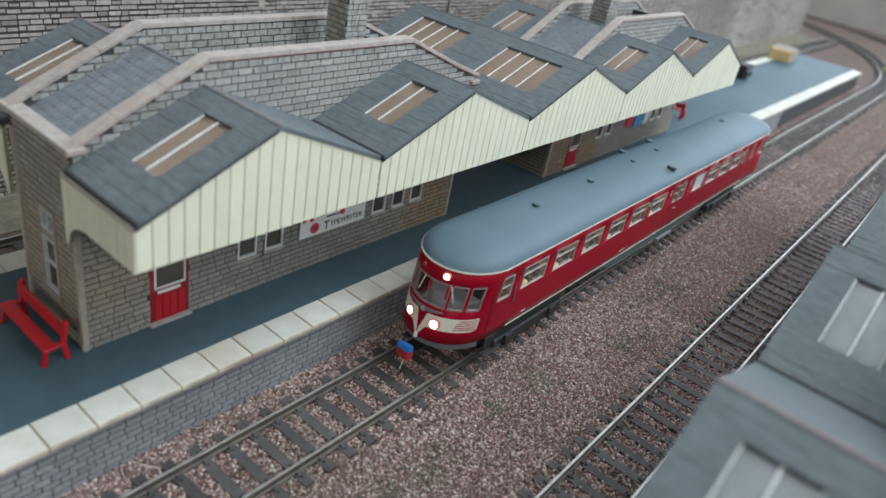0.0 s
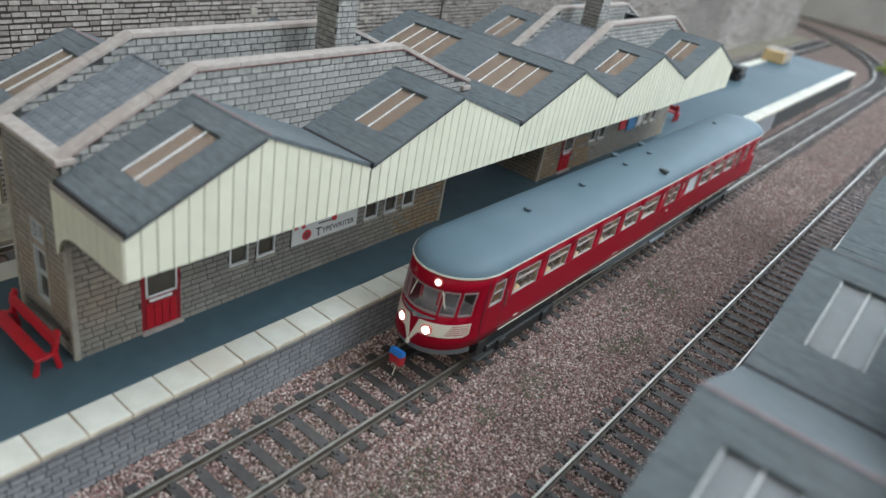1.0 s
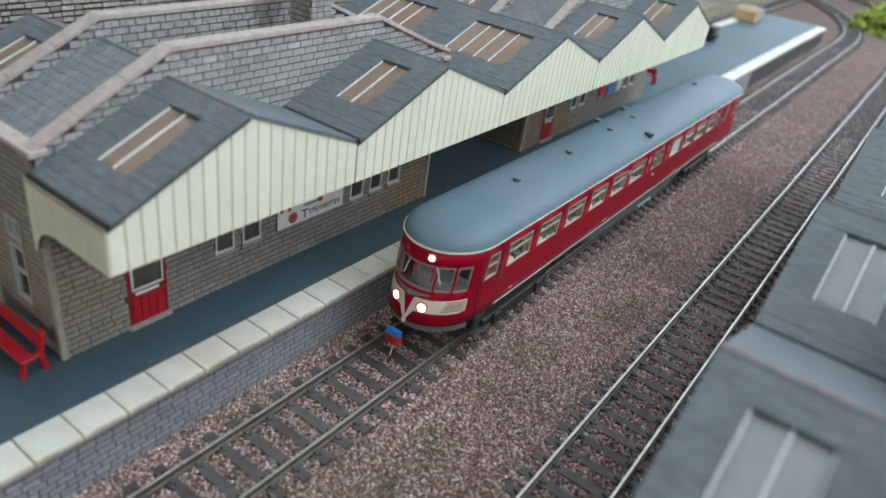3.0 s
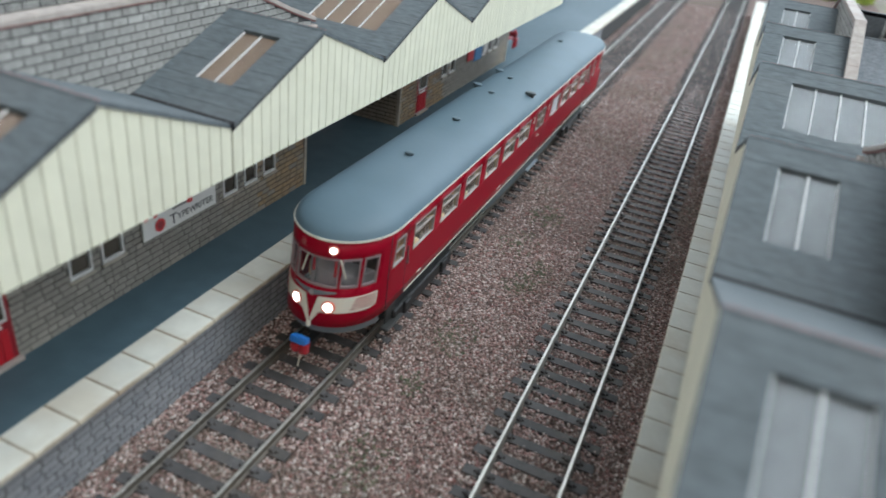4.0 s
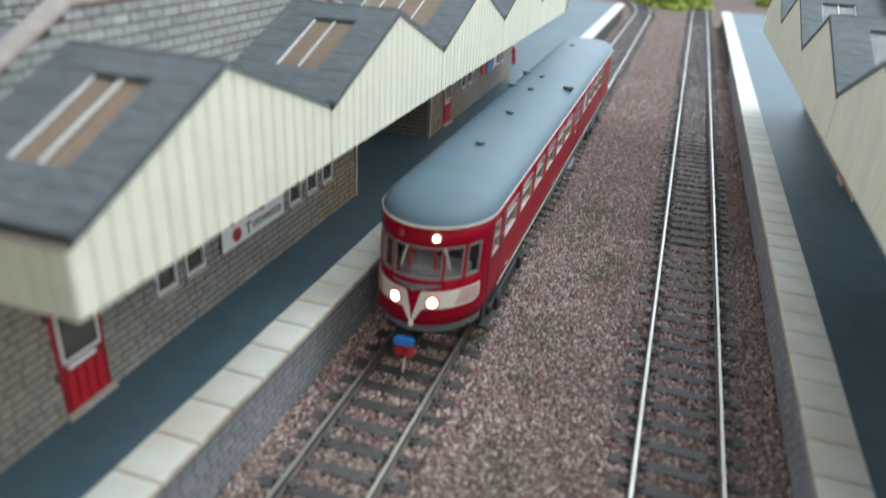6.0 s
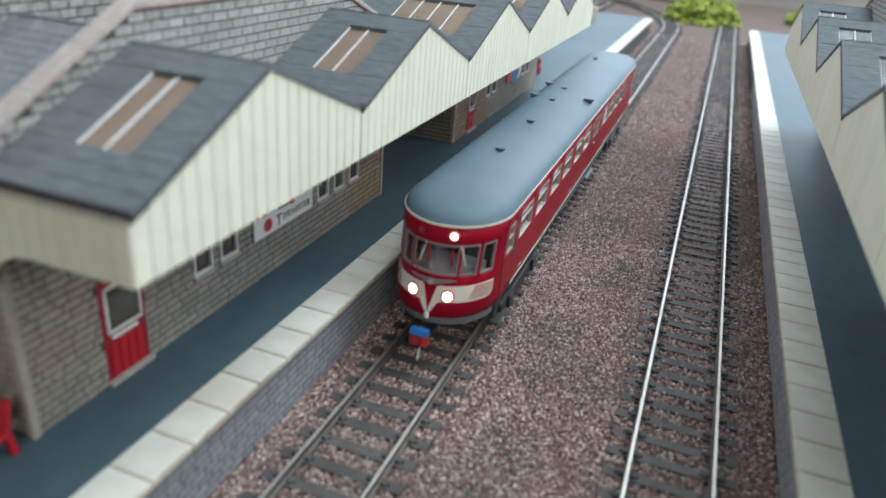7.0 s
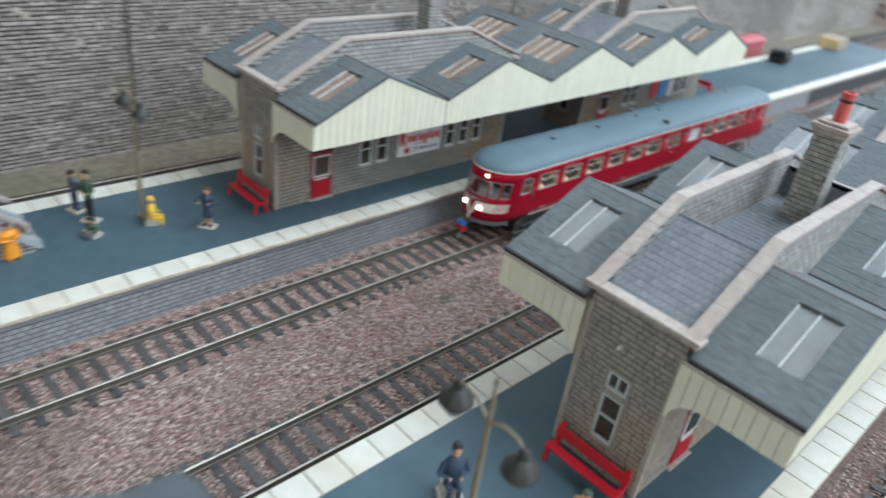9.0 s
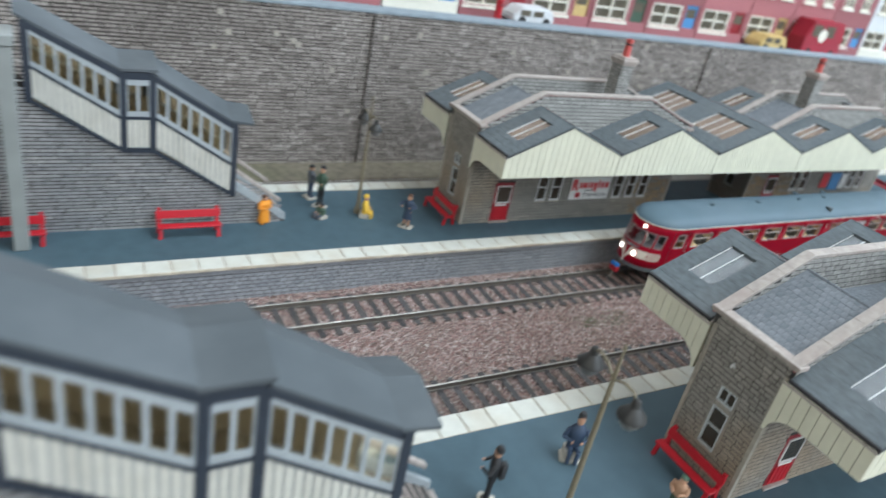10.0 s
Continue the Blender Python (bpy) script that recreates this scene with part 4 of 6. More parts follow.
        part("brand_shape", Geo().prism([(oy + 13.0, 35.4), (oy + 14.5, 35.8), (oy + 14.4, 38.4), (oy + 16.4, 35.1), (oy + 17.7, 35.6), (oy + 16.0, 38.8), (oy + 16.8, 40.4), (oy + 15.8, 42.3), (oy + 13.2, 42.5), (oy + 12.8, 40.6)], "x", x + 0.5, x + 0.58), INKRED, sg, "plain red shape")
        for i, (a, b) in enumerate(((18.0, 20.0), (20.5, 23.6), (24.2, 25.0), (25.6, 28.0), (28.6, 30.8), (31.4, 33.0), (33.6, 35.8), (36.4, 39.4))):
            m = (a + b) / 2
            hi = 41.6 if i in (2, 5) else 40.4
            lo = 34.6 if i == 4 else 36.6
            part("brand_shape", Geo().prism([(oy + a, lo + 0.4), (oy + m, lo), (oy + b, lo + 0.3), (oy + b - 0.1, hi - 0.5), (oy + m, hi), (oy + a + 0.1, hi - 0.4)], "x", x + 0.5, x + 0.58), INKRED, sg, "plain red shape")
        small = Geo()
        for k in range(6):
            small.box(x + 0.5, x + 0.56, oy + 23.0 + k * 0.95, oy + 23.7 + k * 0.95, 35.1, 35.7)
        part("small_print", small, INKBLACK, sg)
        lettering("T", 4.4, INKBLACK, sg, Matrix.Translation(((x + 0.56 - c) * MM, (23.2 - 15) * MM, (32.2 - PZ) * MM)) @ pose(0, 0, 0, 90, 0, 90), "black capital")
        lettering("YPEWRITER", 2.75, INKBLACK, sg, Matrix.Translation(((x + 0.56 - c) * MM, (31.9 - 15) * MM, (32.3 - PZ) * MM)) @ pose(0, 0, 0, 90, 0, 90), "black capitals")
    if posters:
        x = c + WALL_U + 0.5
        for y, z, w, h, m in ((22, 31, 8, 11, INKRED), (32, 29, 11, 13, INKBLUE), (45, 31, 6, 10, PAPER)):
            part("poster", Geo().box(x, x + 0.4, oy + y, oy + y + w, z, z + h), m, st, "coloured paper poster on the wall")
    return st


def canopy(c, oy, s, y0, yp, y1, zs, label, end=False, through_roof=False, brown=True):
    """One gable of the platform awning: two roof slopes with a skylight, boarded valance, optional end board with a curved bracket."""
    zp, zv0, zv1 = zs
    u0 = -CAN_U if through_roof else PAR_U + 0.15
    u1 = CAN_U
    over = 0.62
    cn = thing("platform_canopy", c + s * (u0 + u1) / 2, oy + yp, 58.0, label, "canopy", group="canopy gables")
    X = lambda u: c + s * u

    def line(y):
        return zv0 + (zp - zv0) * (y - y0) / (yp - y0) if y < yp else zp + (zv1 - zp) * (y - yp) / (y1 - yp)

    rnd = random.Random(int(abs(c) + abs(oy + y0) * 3 + s))
    lights = [(9.2, 34.8), (-34.8, -9.2)] if through_roof else [(25.2, 35.9) if brown else (26.4, 37.4)]
    ya, yb = y0 + (yp - y0) * 0.29, y0 + (yp - y0) * 0.82
    fr = [0, 0.1, 0.2, 0.29, 0.46, 0.64, 0.82, 0.91, 1.0]
    slope = part("roof_slope", Geo().prism([(oy + y0, zv0 - 1.6), (oy + yp, zp - 1.6), (oy + yp, zp - 1.0), (oy + y0, zv0 - 1.0)], "x", *sorted((X(u0 - over * through_roof), X(u1 + over)))), EDGE, cn, "boarded roof slope")
    # added reflector sheet: brightens the platform below the awning
    part("underside", Geo().prism([(oy + y0 + 1, zv0 - 1.9), (oy + yp, zp - 1.9), (oy + y1 - 1, zv1 - 1.9), (oy + y1 - 1, zv1 - 1.65), (oy + yp, zp - 1.65), (oy + y0 + 1, zv0 - 1.65)], "x", *sorted((X(u0 + 1.0 * through_roof), X(u1 - 1.0)))), BOUNCESHEET, cn, "added white sheet that bounces light under the awning")
    for f0, f1 in zip(fr, fr[1:]):
        a, b = y0 + (yp - y0) * f0, y0 + (yp - y0) * f1
        ua, ub = u0 - over * through_roof, u1 + over
        spans = [(ua, ub)]
        if f0 >= 0.289 and f1 <= 0.821:
            edges = sorted({ua, ub, *[q for p in lights for q in p]})
            spans = [(p, q) for p, q in zip(edges, edges[1:]) if not any(l[0] <= p and q <= l[1] for l in lights)]
        h = rnd.random() * 0.1
        for p, q in spans:
            xs = sorted((X(p), X(q)))
            part("roof_board", Geo().prism([(oy + a, line(a) - 1.0), (oy + b, line(b) - 1.0), (oy + b, line(b)), (oy + a, line(a) + h)], "x", *xs), FELT, slope)
    part("roof_slope", Geo().prism([(oy + yp, zp - 1.0), (oy + y1, zv1 - 1.0), (oy + y1, zv1), (oy + yp, zp)], "x", *sorted((X(u0 - over * through_roof), X(u1 + over)))), FELT, cn, "dark grey roof slope")
    part("ridge", Geo().prism([(oy + yp - 0.5, zp - 0.25), (oy + yp, zp), (oy + yp + 0.5, zp - 0.25), (oy + yp + 0.5, zp - 0.05), (oy + yp, zp + 0.16), (oy + yp - 0.5, zp - 0.05)], "x", *sorted((X(u0), X(u1 + over)))), FELT, cn)
    part("ridge_edge", Geo().prism([(oy + yp + 0.1, zp + 0.0), (oy + yp + 0.7, zp - 0.25), (oy + yp + 0.7, zp - 0.02), (oy + yp + 0.1, zp + 0.2)], "x", *sorted((X(u0), X(u1 + over)))), PINKEDGE, cn, "thin pink-brown card edge along the ridge")
    part("roof_edge", Geo().prism([(oy + y1 - 0.8, zv1 - 0.6), (oy + y1 + 0.1, zv1 - 0.9), (oy + y1 + 0.1, zv1 - 0.1), (oy + y1 - 0.8, zv1 + 0.3)], "x", *sorted((X(u0), X(u1 + over)))), EDGE, cn)
    part("roof_edge", Geo().prism([(oy + y0 - 0.12, zv0 - 1.0), (oy + y0 + 0.5, zv0 - 0.8), (oy + y0 + 0.5, zv0 + 0.33), (oy + y0 - 0.12, zv0 + 0.06)], "x", *sorted((X(u0), X(u1 + over)))), EDGE, cn)
    for p, q in lights:
        sky = part("skylight", Geo().prism([(oy + ya, line(ya) - 1.05), (oy + yb, line(yb) - 1.05), (oy + yb, line(yb) - 0.9), (oy + ya, line(ya) - 0.9)], "x", *sorted((X(p), X(q)))), BROWNPANE if brown else GREYPANE, cn, "recessed skylight with white glazing bars")
        n = 4 if through_roof else 2
        for k in range(n):
            a, b = p + (q - p) * k / n, p + (q - p) * (k + 1) / n
            part("pane", Geo().prism([(oy + ya + 0.3, line(ya + 0.3) - 0.8), (oy + yb - 0.3, line(yb - 0.3) - 0.8), (oy + yb - 0.3, line(yb - 0.3) - 0.7), (oy + ya + 0.3, line(ya + 0.3) - 0.7)], "x", *sorted((X(a + 0.3), X(b - 0.3)))), ACETATE, sky, "clear pane").visible_shadow = False
        for k in range(n + 1):
            bars = Geo()
            m = p + (q - p) * k / n
            w = 0.16 if 0 < k < n else 0.24
            bars.prism([(oy + ya, line(ya) - 0.95), (oy + yb, line(yb) - 0.95), (oy + yb, line(yb) - 0.45), (oy + ya, line(ya) - 0.45)], "x", X(m) - w, X(m) + w)
            part("glazing_bar", bars, WHITE, sky)
    # boarded valance
    for side in ((1, -1) if through_roof else (1,)):
        xo = X(side * u1)
        dirn = s * side
        xa, xb = sorted((xo - dirn * 0.75, xo))
        val = part("valance", Geo().prism([(oy + y0, 57.8), (oy + y1, 57.8), (oy + y1, zv1 - 1.7), (oy + yp, zp - 1.7), (oy + y0, zv0 - 1.7)], "x", xa, xb), GROOVE, cn, "cream boarded gable valance")
        n = max(2, round((y1 - y0) / 3.55))
        for k in range(n):
            a, b = y0 + (y1 - y0) * k / n + 0.14, y0 + (y1 - y0) * (k + 1) / n - 0.14
            pts = [(oy + a, 57.5), (oy + b, 57.5), (oy + b, line(b) - 1.02)]
            if a < yp < b:
                pts.append((oy + yp, zp - 1.02))
            pts.append((oy + a, line(a) - 1.02))
            part("board", Geo().prism(pts, "x", *sorted((xo, xo + dirn * 0.3))), CREAM, val)
    if end:
        def low(u):
            return 57.4 if u > 24.5 else 57.4 - 7.0 * (1 - math.sqrt(max(0.0, 1 - ((24.5 - u) / (24.5 - PAR_U)) ** 2)))

        ye = oy + y0
        us = [PAR_U - 1.2 + (u1 - PAR_U + 1.2) * k / 48 for k in range(49)]
        poly = [(X(u), low(max(u, PAR_U))) for u in us] + [(X(u1), zv0 - 1.2), (X(PAR_U - 1.2), zv0 - 1.2)]
        board = part("end_board", Geo().prism(poly, "y", ye, ye + 0.8), GROOVE, cn, "cream boarded end with a curved bracket")
        part("head_trim", Geo().box(*sorted((X(PAR_U - 1.0), X(u1 + 0.4))), ye - 0.5, ye - 0.1, zv0 - 1.75, zv0 - 1.05), COPING, board, "pale card edge above the boards")
        for k in range(9):
            a, b = PAR_U - 1.1 + (u1 - PAR_U + 1.4) * k / 9 + 0.12, PAR_U - 1.1 + (u1 - PAR_U + 1.4) * (k + 1) / 9 - 0.12
            q = [a + (b - a) * j / 12 for j in range(13)]
            part("board", Geo().prism([(X(u), low(max(u, PAR_U))) for u in q] + [(X(b), zv0 - 1.0), (X(a), zv0 - 1.0)], "y", ye - 0.3, ye), CREAM, board)
    return cn


def station_group(c, oy, what, pieces, brown):
    station(c, oy, f"grey stone station building with red doors on the {what}", pieces, sign=pieces, near_end=True, lamp=not pieces)
    station(c, oy + 217, f"farther grey stone station building with posters on the {what}", False, posters=True, stack=-11.0)
    lab = f"cream boarded canopy gable, grey roof, on the {what}"
    for s in (1, -1):
        canopy(c, oy, s, -57.1, -23.0, 12.1, (84.2, 69.0, 69.8), lab, end=True, brown=brown)
        canopy(c, oy, s, 12.4, 48.7, 83.9, (84.2, 69.8, 70.3), lab, brown=brown)
        canopy(c, oy, s, 156.9, 194.0, 229.3, (84.7, 70.9, 70.9), lab, brown=brown)
        canopy(c, oy, s, 229.6, 266.0, 300.5, (84.7, 70.9, 70.0), lab, brown=brown)
    canopy(c, oy, 1, 84.2, 122.0, 156.6, (84.6, 70.3, 70.8), f"wide canopy gable over the passage on the {what}", through_roof=True, brown=brown)


station_group(-58.8, 0.0, "station platform", True, True)
station_group(133.1, -4.3, "second island platform", False, False)

# ---- the railcar ----
TD, TIP, TAIL = 17.5, 20.6, 313.0
TW, TWR = 14.15, 14.5
ROOF = [(40.6, 0.0), (41.6, 0.45), (42.6, 1.2), (43.5, 2.4), (44.3, 4.1), (44.9, 6.3), (45.35, 8.8), (45.6, 11.4), (45.7, 20.0)]
ZROWS = [16.6, 19.6, 24.9, 28.0, 29.2, 35.6, 37.0, 40.6]
COLS = [("n", a) for a in (0, 8, 16, 24.5, 27.5, 33, 39, 44.5, 48.5, 53, 58, 63.5, 70, 80, 85, 90)]


def along(y):
    return 51.0 + (y - 48.6) * 1.025


WINDOWS = [(along(a), along(b)) for a, b in ((48.6, 62.0), (67.2, 80.4), (85.9, 98.8), (104.4, 117.2), (122.6, 135.6), (140.0, 153.6), (201.6, 214.2), (217.6, 231.2), (234.7, 247.4))]
SMALL = [(along(a), along(b)) for a, b in ((251.6, 255.4), (264.6, 268.6))]
DOORS = [(along(163.0), along(167.8)), (along(169.4), along(174.4))]
OPAL = (along(184.8), along(197.3))
FRONT_DOOR = 45.4
ys = sorted({FRONT_DOOR, TAIL + TIP - FRONT_DOOR, *[q for w in WINDOWS + SMALL + DOORS + [OPAL] for q in w]})
COLS += [("y", y) for y in ys] + [("r", a) for _, a in reversed(COLS)]


def skin(col, z, off=0.0, s=1):
    """A place on the car's side: col is an angle round either nose or a distance along it; off is how far it stands proud."""
    kind, a = col
    w = TW - (TW - TWR) * max(0.0, z - 26) / 14.6 - 0.06 * max(0.0, 17.5 - z) ** 1.5
    tip = TIP + 0.16 * max(0.0, z - 16) + 0.5 * max(0.0, 16.6 - z)
    if kind == "y":
        return Vector((s * (w + off), a, z))
    t = radians(a)
    y = tip - off + (TD + off) * (1 - math.cos(t))
    return Vector((s * (w + off) * math.sin(t), y if kind == "n" else TAIL + TIP - y, z))


def between(c0, c1, n):
    return [(c0[0], c0[1] + (c1[1] - c0[1]) * k / n) for k in range(n + 1)]


def slabbed(g, cols, zs, off0, off1, s, slot=0):
    """A closed sheet of real thickness on the skin."""
    n, m = len(zs), len(cols)
    inner = [skin(c, z, off0, s) for c in cols for z in zs]
    outer = [skin(c, z, off1, s) for c in cols for z in zs]
    o = m * n
    fs = []
    for i in range(m - 1):
        for j in range(n - 1):
            a, b, c, d = i * n + j, (i + 1) * n + j, (i + 1) * n + j + 1, i * n + j + 1
            fs += [(o + a, o + b, o + c, o + d), (d, c, b, a)]
    for i in range(m - 1):
        fs += [(i * n, (i + 1) * n, o + (i + 1) * n, o + i * n), (i * n + n - 1, o + i * n + n - 1, o + (i + 1) * n + n - 1, (i + 1) * n + n - 1)]
    for j in range(n - 1):
        e = (m - 1) * n
        fs += [(j, o + j, o + j + 1, j + 1), (e + j, e + j + 1, o + e + j + 1, o + e + j)]
    g.add(inner + outer, fs, slot)


def in_hole(c0, c1, z0, z1):
    k = c0[0]
    if k != c1[0]:
        return 29.2 < (z0 + z1) / 2 < 37.0
    lo, hi = min(c0[1], c1[1]) + 1e-3, max(c0[1], c1[1]) - 1e-3
    zm = (z0 + z1) / 2
    if k in "nr":
        if lo > 84.9:
            return 29.2 < zm < 37.0
        return 28.0 < zm < 35.6 and (hi < 24.6 or (lo > 27.4 and hi < 44.6) or (lo > 48.4 and hi < 63.6))
    return 29.2 < zm < 37.0 and any(lo > a and hi < b for a, b in WINDOWS + SMALL + DOORS + [OPAL])


def railcar():
    car = thing("railcar", 0, 160, 4, "red diesel railcar with grey-blue roof and lit headlamps on track", "railcar")
    g = Geo()
    for s in (1, -1):
        n = len(ZROWS)
        vs = [skin(c, z, 0, s) for c in COLS for z in ZROWS]
        fs = []
        for i in range(len(COLS) - 1):
            for j in range(n - 1):
                if not in_hole(COLS[i], COLS[i + 1], ZROWS[j], ZROWS[j + 1]):
                    f = (i * n + j, (i + 1) * n + j, (i + 1) * n + j + 1, i * n + j + 1)
                    fs.append(f if s > 0 else f[::-1])
        g.add(vs, fs)
    body = part("body", g, BODYRED, car, "glossy deep red body shell", weld=False)
    bm = bmesh.new()
    bm.from_mesh(body.data)
    bmesh.ops.remove_doubles(bm, verts=bm.verts, dist=0.00002)
    bmesh.ops.recalc_face_normals(bm, faces=bm.faces)
    bm.to_mesh(body.data)
    bm.free()
    body.data.polygons.foreach_set("use_smooth", [True] * len(body.data.polygons))
    body.data.set_sharp_from_angle(angle=radians(40))
    sol = body.modifiers.new("wall", "SOLIDIFY")
    sol.thickness, sol.offset = 0.0007, -1

    # roof: rings that draw in towards the ridge
    ring = [("n", a) for a in range(0, 91, 6)] + [("y", y) for y in range(48, 280, 16)] + [("r", a) for a in range(90, -1, -6)]
    g = Geo()
    loop = [(c, 1) for c in ring] + [(c, -1) for c in reversed(ring[1:-1])]
    rows = []
    tip0 = skin(("n", 0), 40.6).y - 0.12
    for z, inset in ROOF:
        w = max(0.0, TWR + 0.12 - inset)
        tip = tip0 + 1.6 * min(inset, 14.3)
        yb = max(tip0 + TD, tip + 0.55 * w)
        row = []
        for c, s in loop:
            t = radians(c[1]) if c[0] != "y" else 0
            if c[0] == "y":
                row.append((s * w, min(max(c[1], yb), TAIL + TIP - yb), z))
            else:
                y = yb - (yb - tip) * max(0.0, math.cos(t)) 
                row.append((s * w * math.sin(t) , y if c[0] == "n" else TAIL + TIP - y, z))
        rows.append(row)
    m = len(loop)
    g.add([p for row in rows for p in row], [(i * m + k, i * m + (k + 1) % m, (i + 1) * m + (k + 1) % m, (i + 1) * m + k) for i in range(len(rows) - 1) for k in range(m)])
    roof = part("roof", g, ROOFGREY, car, "smooth grey-blue roof with rounded ends", weld=False)
    bm = bmesh.new()
    bm.from_mesh(roof.data)
    bmesh.ops.remove_doubles(bm, verts=bm.verts, dist=0.00005)
    bmesh.ops.recalc_face_normals(bm, faces=bm.faces)
    bm.to_mesh(roof.data)
    bm.free()
    roof.data.polygons.foreach_set("use_smooth", [True] * len(roof.data.polygons))
    for s in (1, -1):
        g = Geo()
        slabbed(g, ring, [40.2, 40.7], 0.0, 0.25, s)
        part("roof_line", g, LINE, roof, "cream gutter line")
        g = Geo()
        slabbed(g, [c for c in ring if c[0] == "y"], [16.5, 17.0], 0.0, 0.12, s)
        part("sill_line", g, LINE, body, "cream sill line")
        for k, run in (("n", range(0, 76, 5)), ("r", range(75, -1, -5))):
            g = Geo()
            slabbed(g, [(k, a) for a in run], [14.0, 14.8, 15.7, 16.6], -1.8, -0.1, s)
            part("nose_skirt", g, SKIRTGREY, body, "grey valance below the nose", smooth=True)
        g = Geo()
        prof = [(108, 16.6), (114, 14.2), (124, 13.0), (150, 12.4), (200, 12.6), (215, 13.4), (222, 15.0), (226, 16.6)]
        g.prism(prof, "x", *sorted((s * (TW - 1.4), s * (TW - 0.3))))
        part("underframe_skirt", g, SKIRTDARK, body, "grey curved underframe skirt")
    # side windows
    for s in (1, -1):
        for a, b in WINDOWS + SMALL + DOORS + [OPAL]:
            tall = (a, b) in SMALL or (a, b) in DOORS
            z0, z1 = 29.2, 37.0
            c0, c1 = ("y", a), ("y", b)
            g = Geo()
            slabbed(g, [c0, c1], [z0, z1], -0.75, -0.5, s)
            win = part("window", g, WHITEPANEL if (a, b) == OPAL else TRAINGLASS, body, "opal pane" if (a, b) == OPAL else "clear window in a grey frame")
            win.visible_shadow = False
            f = Geo()
            t = 0.2
            for ca, cb, za, zb in ((a - 0.15, a + t, z0 - 0.15, z1 + 0.15), (b - t, b + 0.15, z0 - 0.15, z1 + 0.15), (a + t, b - t, z0 - 0.15, z0 + t), (a + t, b - t, z1 - t, z1 + 0.15)):
                slabbed(f, [("y", ca), ("y", cb)], [za, zb], -0.5, 0.16, s)
            if not tall and (a, b) != OPAL:
                slabbed(f, [("y", a + t), ("y", b - t)], [33.9, 34.3], -0.45, 0.02, s)
            if tall:
                slabbed(f, [("y", a + t), ("y", b - t)], [33.2, 33.5], -0.45, 0.02, s)
            part("frame", f, MOULDGREY, win, "pale grey window frame")
        # handrails and door edges
        for y in (47.6, 266.0):
            rail = Geo()
            rail.tube((s * (TW + 0.5), y, 26.5), (s * (TW + 0.35), y, 32.0), 0.22, n=6)
            for z in (26.7, 31.8):
                rail.tube((s * (TW - 0.6), y, z), (s * (TW + 0.4), y, z), 0.2, n=6)
            part("handrail", rail, STEEL, body, "thin metal handrail")
        for y in (36.6, 47.0, along(162.0), along(168.6), along(175.4), along(250.2), along(257.0)):
            g = Geo()
            slabbed(g, [("y", y), ("y", y + 0.2)], [17.4, 21, 26, 31, 36, 40.0], -0.1, 0.04, s)
            part("door_seam", g, INKBLACK, body)
        part("door_handle", Geo().box(*sorted((s * TW, s * (TW + 0.3))), along(167.6), along(168.1), 25.4, 26.0).box(*sorted((s * TW, s * (TW + 0.3))), along(169.0), along(169.5), 25.4, 26.0), LINE, body)
        part("footstep", Geo().box(*sorted((s * (TW - 2.5), s * (TW + 0.6))), along(161), along(176), 11.2, 12.2), SKIRTGREY, body, "grey door step", bevel=0.15)
        for y in (along(158.6), along(179.6)):
            lettering("2", 3.6, LINE, body, Matrix.Translation((s * (skin(("y", 0), 35.0).x + 0.06) * MM, (y - 160) * MM, (35.0 - 4) * MM)) @ pose(0, 0, 0, 91.4, 0, 90 * s), "cream class figure")
        plate = Geo()
        slabbed(plate, [("y", along(136.2)), ("y", along(139.4))], [34.0, 36.2], -0.05, 0.05, s)
        tag = part("number_plate", plate, INKBLACK, body, "small dark plate")
        lettering("40", 2.5, LINE, tag, Matrix.Translation((s * (skin(("y", 0), 35.0).x + 0.09) * MM, (along(137.8) - 160) * MM, (35.1 - 4) * MM)) @ pose(0, 0, 0, 91.4, 0, 90 * s), "cream figures")
        bars = Geo()
        for a, b in ((126, 128), (128.6, 130.2), (56, 58.5), (205, 207)):
            slabbed(bars, [("y", a), ("y", b)], [18.6, 19.05], -0.05, 0.07, s)
        for a, b in WINDOWS[-3:]:
            slabbed(bars, [("y", (a + b) / 2 - 1.9), ("y", (a + b) / 2 + 1.9)], [38.5, 39.0], -0.05, 0.06, s)
        slabbed(bars, [("y", along(249.0)), ("y", along(250.0))], [34.2, 36.6], -0.05, 0.06, s)
        part("marking_bars", bars, LINE, body, "small cream marking bars")
